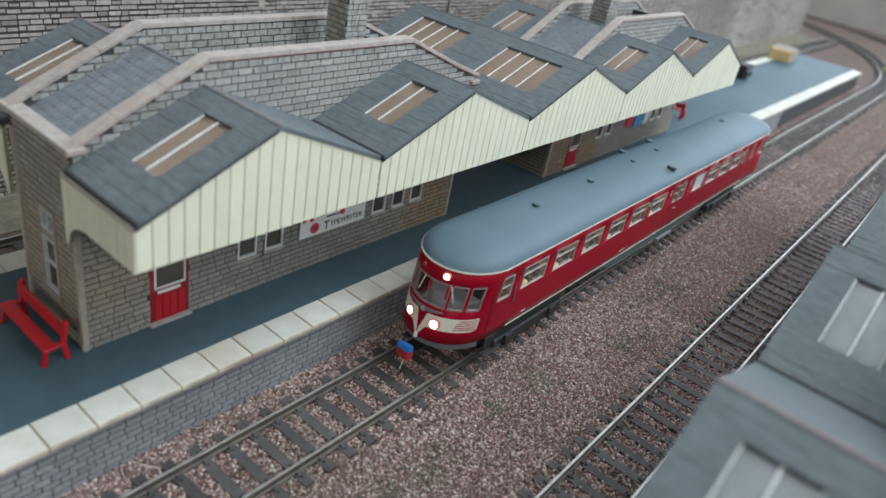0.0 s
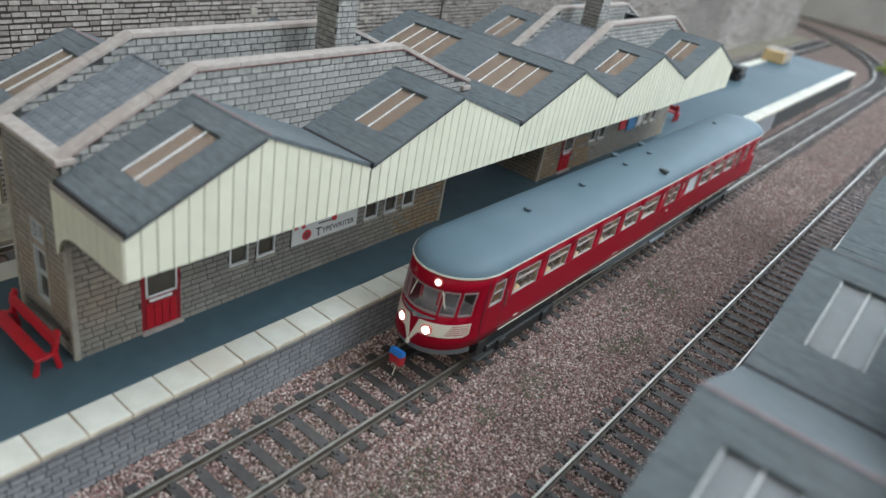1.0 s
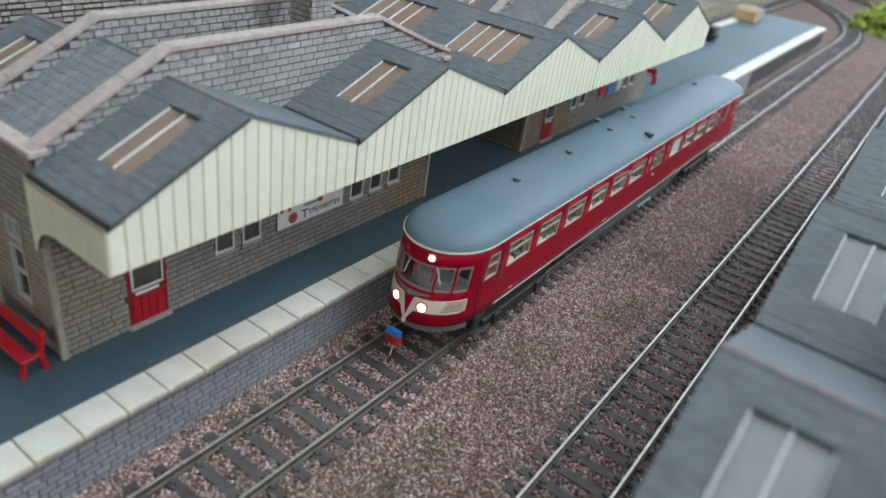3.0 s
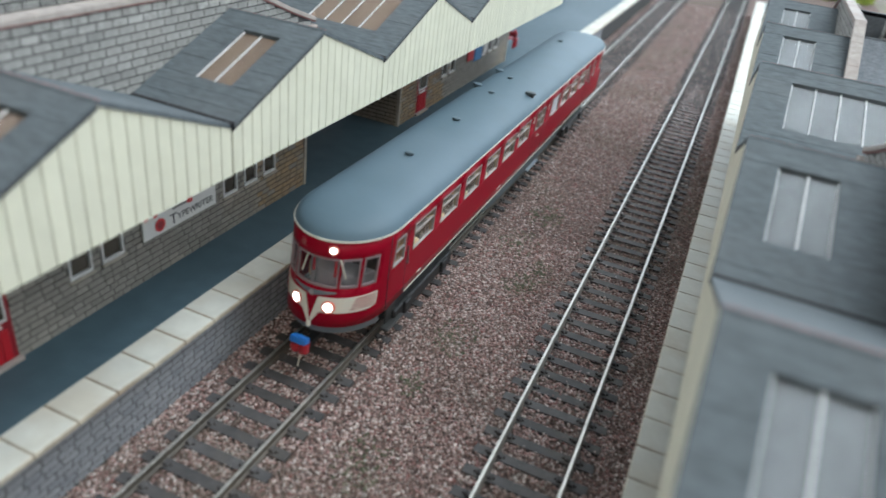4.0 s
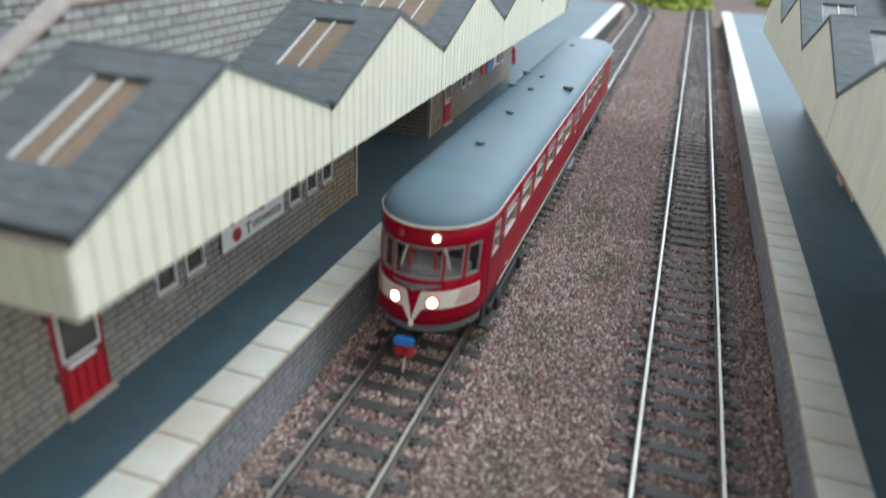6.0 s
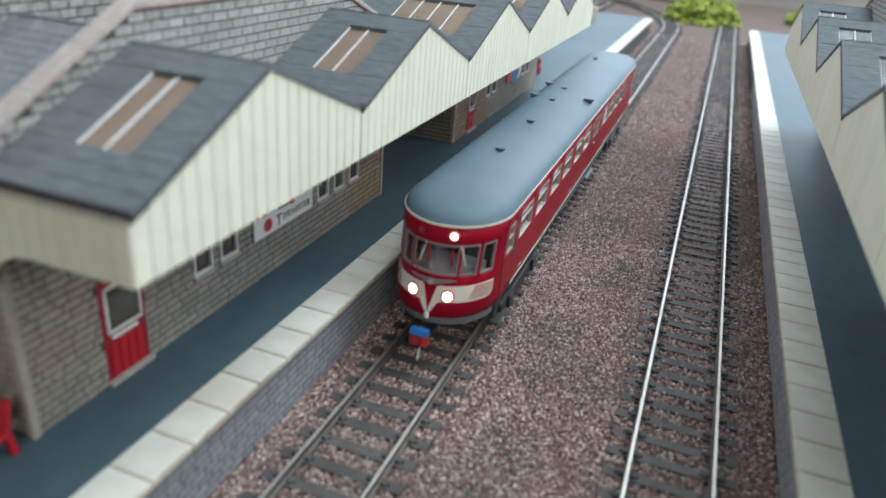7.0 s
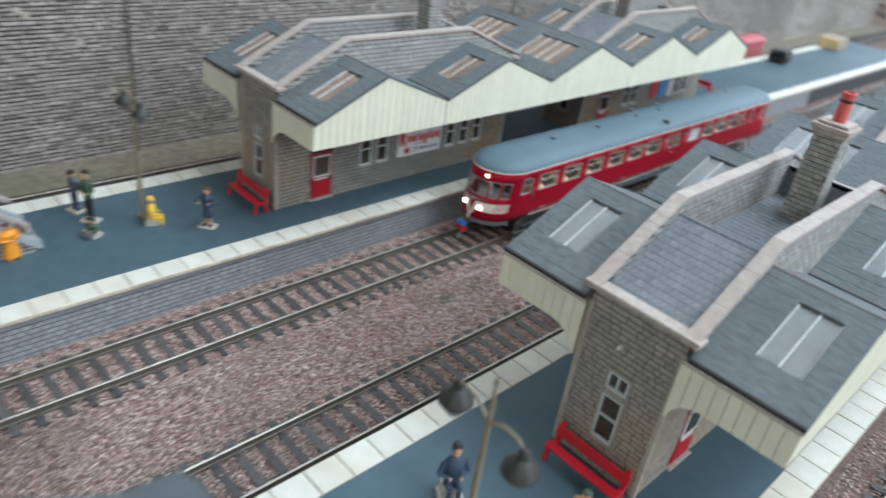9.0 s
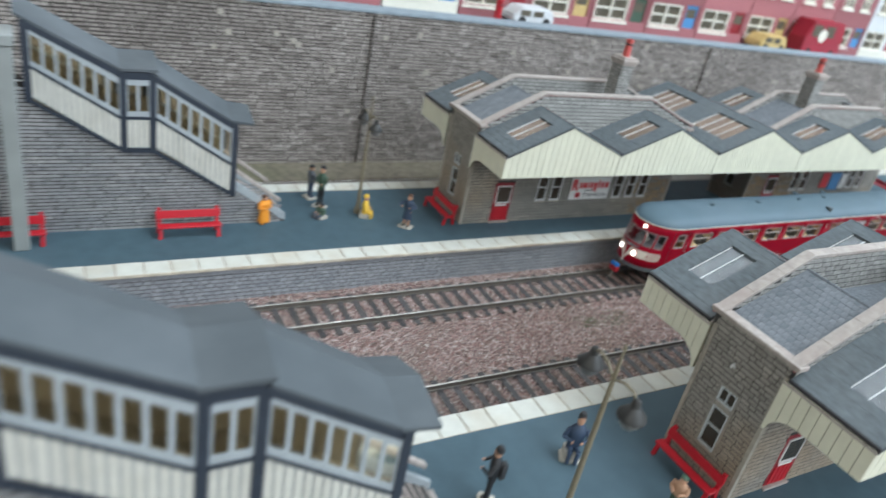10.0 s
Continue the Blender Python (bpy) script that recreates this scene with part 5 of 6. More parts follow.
    # nose windows at both ends
    for k in "nr":
        for c0, c1 in ((0, 24.5), (27.5, 44.5), (48.5, 63.5), (85, 90)):
            for s in (1, -1):
                g = Geo()
                end = ("y", FRONT_DOOR if k == "n" else TAIL + TIP - FRONT_DOOR)
                cols = between((k, c0), (k, c1), 5) + ([end] if c0 == 85 else [])
                za, zb = (29.2, 37.0) if c0 == 85 else (28.0, 35.6)
                slabbed(g, cols, [za, (za + zb) / 2, zb], -0.75, -0.5, s)
                win = part("windscreen", g, TRAINGLASS, body, "curved clear windscreen")
                win.visible_shadow = False
                f = Geo()
                e = 1.0
                rim = between((k, max(0, c0 - 0.3)), (k, c1 + (0.3 if c0 < 85 else 0)), 5) + ([end] if c0 == 85 else [])
                slabbed(f, rim, [za - 0.2, za + 0.3], -0.5, 0.14, s)
                slabbed(f, rim, [zb - 0.3, zb + 0.2], -0.5, 0.14, s)
                if c0:
                    slabbed(f, [(k, c0 - 0.3), (k, c0 + e)], [za + 0.3, zb - 0.3], -0.5, 0.14, s)
                if c0 < 85:
                    slabbed(f, [(k, c1 - e), (k, c1 + 0.3)], [za + 0.3, zb - 0.3], -0.5, 0.14, s)
                else:
                    way = 1 if k == "n" else -1
                    slabbed(f, [("y", end[1] - way * 0.3), ("y", end[1] + way * 0.15)], [za + 0.3, zb - 0.3], -0.5, 0.14, s)
                    slabbed(f, rim, [33.2, 33.5], -0.45, 0.02, s)
                part("frame", f, MOULDGREY if c0 == 85 else SCREENGREY, win, "slim grey screen frame")
        # cream wings with red stripes, badge, wipers
        for s in (1, -1):
            g = Geo()
            angles = [0.4, 1.5, 3, 5, 7, 9, 11, 13, 16, 20, 26, 33, 40, 47, 54, 61, 67.5]
            pts_lo, pts_hi = [], []
            for a in angles:
                x = abs(skin((k, a), 22).x)
                lo = 16.5 + min(x, 2.4) / 2.4 * 4.3
                hi = 18.2 + min(x, 1.8) / 1.8 * 6.9
                if a > 65:
                    lo += 0.6
                pts_lo.append(lo)
                pts_hi.append(hi)
            vi = [skin((k, a), z, 0.03, s) for a, z in zip(angles, pts_lo)] + [skin((k, a), z, 0.03, s) for a, z in zip(angles, pts_hi)]
            vo = [skin((k, a), z, 0.2, s) for a, z in zip(angles, pts_lo)] + [skin((k, a), z, 0.2, s) for a, z in zip(angles, pts_hi)]
            n = len(angles)
            fs = [(2 * n + i, 2 * n + i + 1, 3 * n + i + 1, 3 * n + i) for i in range(n - 1)] + [(n + i, 3 * n + i, 3 * n + i + 1, n + i + 1) for i in range(n - 1)] + [(i, i + 1, 2 * n + i + 1, 2 * n + i) for i in range(n - 1)]
            g.add(vi + vo, fs)
            wing = part("cream_wing", g, LINE, body, "cream wing band round the headlamp")
            st = Geo()
            for j in range(5):
                slabbed(st, between((k, 40 + 1.3 * j), (k, 66), 5), [21.6 + j * 0.72, 21.83 + j * 0.72], 0.2, 0.26, s)
            part("stripe", st, BODYRED, wing, "fine red stripes")
        g = Geo()
        for s in (1, -1):
            cols = [(k, 4.2 * j) for j in range(7)]
            n = len(cols)
            ring_lo = [25.2 + 0.2 * j for j in range(n)]
            vs = [skin(c, z, o, s) for o in (0.03, 0.2) for c, z in list(zip(cols, ring_lo)) + [(c, 26.7) for c in cols]]
            fs = [(2 * n + i, 2 * n + i + 1, 3 * n + i + 1, 3 * n + i) for i in range(n - 1)] + [(n + i, 3 * n + i, 3 * n + i + 1, n + i + 1) for i in range(n - 1)] + [(i, i + 1, 2 * n + i + 1, 2 * n + i) for i in range(n - 1)]
            g.add(vs, fs)
        wings = part("badge", g, SKIRTGREY, body, "blue-grey winged badge")
        tip = skin((k, 0), 25.9, 0.2, 1)
        part("badge_boss", Geo().tube(tip, tip + Vector((0, -0.35 if k == "n" else 0.35, 0)), 0.75, n=14), STEEL, wings, "bright round boss")
        foot = skin((k, 0), 17.0, 0.1, 1)
        part("nose_tip", Geo().lathe(foot.x, foot.y, [(0.3, 15.9), (0.7, 16.3), (0.65, 17.2), (0.3, 17.8)], 10), LINE, body, "cream point of the wing bands", smooth=True)
        back = 1 if k == "n" else -1
        for s in (1, -1):
            for a, z, r, lit in ((18.8, 22.5, 1.6, True), (16.8, 38.1, 1.1, s == 1)):
                p = skin((k, a if z < 30 else a), z, 0.1, s)
                d = Vector((0.30 * s, -1 * back, 0.12)).normalized()
                # rings of lit lamps carry the painted halo, unlit ones the body red
                lamp = part("headlamp" if z < 30 else "top_lamp", Geo().tube(p - d * 0.4, p + d * 0.42, r * 1.22, r * 1.1, n=20), LAMPHALO if lit else BODYRED, body, "headlamp with a thin ring", smooth=True)
                part("lens", Geo().tube(p + d * 0.3, p + d * 0.62, r * 0.88, r * 0.66, n=20), LAMPLIT if lit and k == "n" else LAMPDARK, lamp, "glowing white lens" if lit and k == "n" else "unlit lens", smooth=True)
        w = Geo()
        for s, a0, a1 in ((1, 25, 32), (-1, 9, 15)):
            w.tube(skin((k, a0), 35.9, 0.5, s), skin((k, a1), 30.6, 0.3, s), 0.2, n=6)
        part("wiper", w, LINE, body, "thin windscreen wiper")
    # inside
    part("floor_pan", Geo().box(-TW + 1.8, TW - 1.8, 40, 288, 17.2, 22.0), SEATS, body, "cream cabin floor", bevel=0.2)
    for y in (48.4, along(160.5), along(178.0), along(199.6), along(249.6)):
        part("bulkhead", Geo().box(-TWR + 1, TWR - 1, y, y + 0.8, 22, 40), AMBER, body, "amber partition")
    for a, b in WINDOWS:
        m = (a + b) / 2
        for s in (1, -1):
            x = sorted((s * 3.5, s * (TWR - 1.3)))
            part("seat", Geo().prism([(m - 5.6, 22), (m - 0.6, 22), (m - 0.6, 29.8), (m - 3.6, 30.2), (m - 4.2, 36.2), (m - 5.6, 36.2)], "x", *x), SEATS, body, "tan cabin seat", bevel=0.4)
            part("seat", Geo().prism([(m + 6.2, 22), (m + 2.6, 22), (m + 2.6, 28.4), (m + 4.6, 28.8), (m + 5.2, 33.0), (m + 6.2, 33.0)], "x", *x), SEATDARK, body, "dark cabin seat", bevel=0.4)
            part("table", Geo().box(*sorted((s * 6, s * (TW - 1.6))), m - 0.4, m + 2.4, 31.0, 31.6).box(*sorted((s * 9, s * 9.8)), m + 0.6, m + 1.2, 22, 31.0), CABBACK, body, "dark table", bevel=0.1)
    part("lobby_screen", Geo().box(-0.5, 0.5, along(161.3), along(177.0), 22, 39.5), AMBER, body, "amber screen behind the doors")
    part("cabin_light", Geo().box(-1.2, 1.2, 52, 250, 39.4, 39.8), CABINLIGHT, body, "warm light strip inside the car")
    for k, s in (("n", 1), ("r", -1)):
        y = 35 if k == "n" else 291.6
        part("cab_back", Geo().box(-11.5, 11.5, y + s * 7.0, y + s * 7.6, 20, 39), CABBACK, body, "dark cab back wall", bevel=0.1)
        part("cab_desk", Geo().prism([(-9.5, y + s * 3.5), (9.5, y + s * 3.5), (7.5, y - s * 2.0), (3.5, y - s * 4.2), (-3.5, y - s * 4.2), (-7.5, y - s * 2.0)], "z", 18, 27.2), DESK, body, "pale grey driving desk", bevel=0.3)
        for x in (-3.2, 3.2):
            part("cab_post", Geo().tube((x, y - s * 7.2, 28.5), (x, y - s * 6.4, 37.5), 0.4, n=8), RED, body, "red inner post")
    # vents on the roof
    for x, y, r, h in ((-0.2, 75.2, 1.2, 1.3), (-0.7, 113.5, 1.2, 1.3), (-1.8, 152.0, 1.0, 1.1), (-11.2, 161.5, 1.7, 1.6), (-2.5, 177.0, 1.0, 1.1), (-11.4, 189.0, 1.6, 1.5), (10.5, 165.2, 1.8, 1.8), (-4.0, 263.0, 1.1, 1.2)):
        z = 45.5 - 0.013 * x * x
        v = part("roof_vent", Geo().lathe(x, y, [(r * 0.65, z - 1.2), (r * 0.65, z + h * 0.4), (r, z + h * 0.45), (r * 0.9, z + h * 0.9), (r * 0.35, z + h)], 12, sx=1.25), VENT if x > 5 else VENTPALE, roof, "small roof ventilator", smooth=True)
    part("roof_seam", Geo().tube((4.0, 40.0, 44.9), (9.2, 36.5, 43.1), 0.09, n=5), LAMPCAP, roof)
    # bogies and couplings
    for y in (66.0, 252.0):
        bg = part("bogie", Geo().box(-12.2, 12.2, y - 22, y + 22, 7.4, 14.5).box(-13.4, -12.0, y - 21, y + 21, 6.6, 11.0).box(12.0, 13.4, y - 21, y + 21, 6.6, 11.0), BLACKPLASTIC, car, "black bogie frame", bevel=0.4)
        for dy in (-13.5, 13.5):
            for s in (1, -1):
                g = Geo().tube((s * 8.0, y + dy, 9.4), (s * 10.3, y + dy, 9.4), 5.4, n=20).tube((s * 7.4, y + dy, 9.4), (s * 8.0, y + dy, 9.4), 5.9, n=20)
                part("wheel", g, STEEL, bg, "dark steel wheel", smooth=True)
                part("axle_box", Geo().box(*sorted((s * 13.2, s * 14.4)), y + dy - 2, y + dy + 2, 7.2, 11.2), BLACKPLASTIC, bg, bevel=0.3)
    part("underframe", Geo().box(-11, 11, 96, 226, 9.0, 16.0), BLACKPLASTIC, car, "black underframe equipment", bevel=0.8)
    for x in (11.6, -14.6):
        part("rail_guard", Geo().box(x, x + 2.8, 39.0, 49.0, 7.6, 8.5).box(x + 0.2, x + 0.8, 41, 47, 8.4, 13.5), LAMPCAP, car, "dark grey step plate", bevel=0.3)
    cp = part("coupling", Geo().box(-1.2, 1.2, 17.0, 27, 9.6, 11.2), BLACKPLASTIC, car, "model coupling with a blue top and red hook")
    part("coupling_top", Geo().prism([(15.6, 13.2), (18.0, 12.6), (18.5, 14.3), (16.2, 15.0)], "x", -2.6, 2.2), BLUE, cp, "bright blue coupling head", bevel=0.25, seg=2)
    part("coupling_hook", Geo().lathe(-1.3, 16.9, [(0.3, 9.8), (1.2, 10.3), (1.45, 11.5), (1.2, 12.8)], 14).lathe(0.9, 17.1, [(0.3, 9.5), (1.1, 10.0), (1.4, 11.3), (1.1, 12.8)], 14), REDPL, cp, "dull red coupling hook", smooth=True)
    part("coupling_bar", Geo().box(1.4, 2.0, 16.6, 18.6, 9.6, 12.8), REDPL, cp, bevel=0.1)
    part("coupling_pin", Geo().tube((0.4, 16.6, 10.0), (0.1, 15.9, 6.0), 0.22, n=8), LINE, cp)
    return car


# the body sits a little to one side of its track
railcar().location.x += 0.9 * MM

# ---- footbridge stairs ----


def footbridge(cx, oy, label, lift=0.0, column=False):
    """A covered flight of stairs: stone base, boarded sides with windows, pitched roof; cx is its outer face."""
    fb = thing("footbridge_stair", cx - 11, oy - 200, PZ, label, "footbridge", group="covered footbridge stairs")
    low = [(-249, 75), (-216.7, 54.7), (-205.8, 54.7), (-172.5, 33.6)]
    high = [(-249, 104.5), (-216.7, 87.0), (-205.8, 87.0), (-174.0, 67.2)]
    W = 23.0
    low, high = [(y, z + lift) for y, z in low], [(y, z + lift) for y, z in high]
    base = part("stone_base", Geo().prism([(oy - 262, PZ), (oy - 147, PZ), (oy - 149, 21)] + [(oy + y, z) for y, z in reversed(low)] + [(oy - 262, 83)], "x", cx - W + 0.5, cx - 0.6), MORTAR, fb, "coursed stone stair base")
    rnd = random.Random(5)

    def under(y):
        pts = [(-300, 104)] + low + [(-147, 17.0)]
        for (a, za), (b, zb) in zip(pts, pts[1:]):
            if a <= y <= b:
                return za + (zb - za) * (y - a) / (b - a)
        return PZ

    g = Geo()
    for a, b, z, t in courses(rnd, -262, -149, PZ, 82, 16.0, 1.55, 0.5, roof=under, spread=0.4):
        g.box(cx - 0.7, cx - 0.45 + 0.1 * rnd.random(), oy + a, oy + b, z, t)
    part("stone_work", g, FBSTONE_J, base, kind="stuff", weld=False)
    for x0, x1, face in ((cx - 0.2, cx + 0.5, 1), (cx - W, cx - W + 0.7, -1)):
        xs = (x0, x1)
        xf = x1 if face > 0 else x0
        for i in range(3):
            (ya, la), (yb, lb), (_, ha), (_, hb) = low[i], low[i + 1], high[i], high[i + 1]
            if i == 2:
                yb = -172.5
            ya, yb = ya + 1.2, yb - 1.2
            L = lambda f: la + (lb - la) * f + 1.2
            H = lambda f: ha + (hb - ha) * f - 1.9
            mid = 0.47
            pan = part("side_panel", Geo().prism([(oy + ya, L(0)), (oy + yb, L(1)), (oy + yb, L(1) + (H(1) - L(1)) * mid), (oy + ya, L(0) + (H(0) - L(0)) * mid)], "x", *xs), SKIRTGREY, fb, "white boarded stair side")
            n = 14 if i != 1 else 4
            for k in range(n):
                f0, f1 = (k + 0.09) / n, (k + 0.91) / n
                q = lambda f, h: (oy + ya + (yb - ya) * f, L(f) + (H(f) - L(f)) * h)
                part("board", Geo().prism([q(f0, 0.02), q(f1, 0.02), q(f1, mid - 0.03), q(f0, mid - 0.03)], "x", *sorted((xf, xf + face * 0.25))), FBWHITE, pan)
            glaz = part("glazing", Geo().prism([q(0, mid + 0.04), q(1, mid + 0.04), q(1, 0.97), q(0, 0.97)], "x", x0 + 0.25, x1 - 0.2), FBPANE, fb, "row of narrow see-through stair windows")
            glaz.visible_shadow = False
            fr = Geo()
            m = 7 if i != 1 else 2
            for k in range(m + 1):
                f = k / m
                w = 0.13 / m
                fr.prism([q(max(0, f - w), mid), q(min(1, f + w), mid), q(min(1, f + w), 0.98), q(max(0, f - w), 0.98)], "x", *sorted((xf - face * 0.1, xf + face * 0.25)))
            fr.prism([q(0, mid), q(1, mid), q(1, mid + 0.07), q(0, mid + 0.07)], "x", *sorted((xf - face * 0.1, xf + face * 0.3)))
            fr.prism([q(0, 0.91), q(1, 0.91), q(1, 1.0), q(0, 1.0)], "x", *sorted((xf - face * 0.1, xf + face * 0.3)))
            part("sill_rail", Geo().prism([q(0, mid - 0.045), q(1, mid - 0.045), q(1, mid - 0.005), q(0, mid - 0.005)], "x", *sorted((xf, xf + face * 0.45))), NAVY, fb)
            part("sash_frame", fr, FBFRAME, glaz, "pale blue-grey glazing frame")
        part("lining", Geo().prism([(oy + y, z + 0.3) for y, z in low] + [(oy + y, z + (h - z) * 0.5) for (y, z), (_, h) in reversed(list(zip(low, high)))], "x", *sorted((xf - face * 1.2, xf - face * 0.9))), FBLINING, fb, "brown card lining")
        ng = Geo()
        for (y, zl), (_, zh) in zip(low, high):
            ng.box(*sorted((xf - face * 0.6, xf + face * 0.6)), oy + y - 1.2, oy + y + 1.2, zl - 0.5, zh + 0.4)
        for line in (low, high):
            for (a, za), (b, zb) in zip(line, line[1:]):
                h = 1.5 if line is low else 2.9
                ng.prism([(oy + a, za - (0.6 if line is low else 2.2)), (oy + b, zb - (0.6 if line is low else 2.2)), (oy + b, zb + h - (0.6 if line is low else 2.2)), (oy + a, za + h - (0.6 if line is low else 2.2))], "x", *sorted((xf - face * 0.5, xf + face * 0.5)))
        part("timber_frame", ng, NAVY, fb, "dark navy timber frame", weld=False)
    if column:
        part("landing_column", Geo().box(cx + 10.2, cx + 14.0, oy - 258.2, oy - 252.6, PZ, 98).box(cx - 0.5, cx + 14.6, oy - 259.0, oy - 252.0, 98, 102), COLUMN, fb, "pale grey square landing column", bevel=0.4)
    part("stair_floor", Geo().prism([(oy + y, z + 1.6) for y, z in low] + [(oy + y, z + 0.4) for y, z in reversed(low)], "x", cx - W + 1.6, cx - 1.6), FBLINING, fb, "brown inner stair floor")
    # pitched roof: two slopes, a level piece over the half landing and a level porch at the foot, each lapping the next
    cr = cx - W / 2
    zh, ze = high[1][1] + 1.0, high[3][1] + 0.6
    for a, za, b, zb, lap in ((-252, 106.6 + lift, -216.2, high[1][1] + 0.6, 1.1), (-206.3, high[2][1] + 0.6, -173.5, ze - 0.2, 1.1),
                              (-218.0, zh + 0.3, -203.8, zh + 0.3, 1.5), (-174.8, ze + 0.5, -164.8, ze - 0.9, 1.6)):
        xs = (cr - W / 2 - lap, cr, cr + W / 2 + lap)
        ring = [(xs[0], 0.9), (xs[1], 5.0), (xs[2], 0.9), (xs[2], -0.2), (xs[1], 3.9), (xs[0], -0.2)]
        v = [(x, oy + a, za + z) for x, z in ring] + [(x, oy + b, zb + z) for x, z in ring]
        f = [(0, 1, 4, 5), (1, 2, 3, 4), (6, 11, 10, 7), (7, 10, 9, 8)] + [(k, 6 + k, 6 + (k + 1) % 6, (k + 1) % 6) for k in range(6)]
        part("roof_section", Geo().add(v, f), FBROOF, fb, "plain slate-grey roof")
    # treads and strings at the foot
    g = Geo()
    for k in range(9):
        y = -172 + k * 2.8
        z = 33.5 - k * 1.75
        g.box(cx - W + 2, cx - 2, oy + y, oy + y + 3.2, PZ, z)
    part("tread", g, COPING, fb, "pale stone treads")
    for x in (cx - 0.9, cx - W + 0.9):
        part("stair_string", Geo().prism([(oy - 172, 40), (oy - 172, 35.5), (oy - 147, 18.2), (oy - 147, 22)], "x", x - 0.7, x + 0.7), FBFRAME, fb, "pale sloping stair string", bevel=0.15)
        part("handrail", Geo().prism([(oy - 172, 46), (oy - 172, 44), (oy - 150, 28), (oy - 150, 29.8)], "x", x - 1.0, x + 1.0), COPING, fb, bevel=0.2)
    return fb


footbridge(-57.2, 1.7, "covered footbridge stair, white boards, grey roof, stone base", -0.5, column=True)
footbridge(136.5, -4.3, "covered footbridge stair, white boards, on the second platform", 1.0)

# ---- benches ----


def bench(label):
    """Built facing -y, base at the origin."""
    b = thing("bench", 0, 0, 0, label, "bench", group="red platform benches")
    L = 12.4
    part("seat", Geo().box(-L, L, -3.9, -0.6, 4.4, 5.3), RED, b, "red seat board", bevel=0.2)
    part("backrest", Geo().prism([(0.7, 6.9), (1.4, 6.8), (2.0, 9.9), (1.3, 10.0)], "x", -L, L), RED, b, "red back board", bevel=0.15)
    for x in (-L + 1.2, L - 1.2):
        part("leg", Geo().prism([(-4.4, 0), (-3.2, 0), (-2.6, 4.4), (0.5, 4.4), (1.3, 0), (2.5, 0), (1.7, 5.0), (2.8, 11.0), (1.7, 11.3), (0.6, 5.2), (-3.2, 5.0)], "x", x - 0.7, x + 0.7), RED, b, bevel=0.12)
    return b


first = bench("bright red wooden bench against the station end wall")
first.matrix_basis = pose(-55.9 * MM, -61.3 * MM, PZ * MM)
for x, y, turn, big, note in ((134.2, -65.0, 0, 1.0, ""), (-50.4, -190.4, 90, 1.08, "bright red wooden bench against the stair's stone base"),
                              (-50.4, -258.6, 90, 1.08, "bright red wooden bench against the stair's stone base"),
                              (-62.0, 343.0, 180, 1.0, "red wooden bench at the far end of the farther building")):
    o = copy_thing(first, pose(x * MM, y * MM, PZ * MM, 0, 0, turn) @ Matrix.Scale(big, 4))
    if note:
        tagged(o, note)

# ---- lamps ----


def lamp_post(label, rise=0.0, k=1.0, lift=0.0):
    p = thing("lamp_post", 0, 0, 0, label, "lamp post", group="platform lamp posts")
    d = rise
    part("pole", Geo().lathe(0, 0, [(1.7, 0), (1.6, 3), (1.1, 3.6), (0.95, 8), (0.8, 30 + d), (0.6, 50 + d), (0.3, 55.5 + d), (0.1, 57.2 + d)], 12), POLE, p, "olive-brown tapered pole", smooth=True)
    part("finial", Geo().lathe(0, 0, [(0.2, 55 + d), (0.7, 56 + d), (0.2, 57.5 + d)], 8), POLE, p, smooth=True)
    d += lift
    for e in (1, -1):
        arm = Geo()
        pts = [(0, 46 + d), (e * 2.2 * k, 48.6 + d), (e * 4.2 * k, 49.0 + d), (e * 5.4 * k, 47.6 + d)]
        for (a, za), (b, zb) in zip(pts, pts[1:]):
            arm.tube((a, 0, za), (b, 0, zb), 0.42, n=8)
        a = part("arm", arm, POLE, p, "curved lamp bracket", smooth=True)
        part("lamp_cap", Geo().lathe(e * 5.4 * k, 0, [(r * (1 + (k - 1) * 0.3), 47.6 + (z - 47.6) * (1 + (k - 1) * 0.3) + d) for r, z in ((0.5, 48.4), (0.9, 47.8), (1.0, 46.6), (2.9, 44.6), (3.0, 43.9), (2.6, 43.8))], 16), LAMPCAP, a, "dark bell-shaped lamp shade", smooth=True)
        part("lamp_globe", Geo().lathe(e * 5.4 * k, 0, [(r * (1 + (k - 1) * 0.3), 47.6 + (z - 47.6) * (1 + (k - 1) * 0.3) + d) for r, z in ((2.3, 43.9), (2.2, 42.8), (1.4, 41.6), (0.4, 41.2))], 14), LAMPGLASS, a, "grey lamp globe", smooth=True)
    return p


post = lamp_post("olive double-armed platform lamp post with dark shades", 4.0, 1.4)
post.matrix_basis = pose(-63.0 * MM, -105.8 * MM, PZ * MM, 0, 0, 0)
post = lamp_post("olive platform lamp post with dark shades on the second platform", 6.0, 2.0)
post.matrix_basis = pose(135.8 * MM, -117.2 * MM, PZ * MM, 0, 0, -9)

# ---- small painted figures: one plain mesh each ----


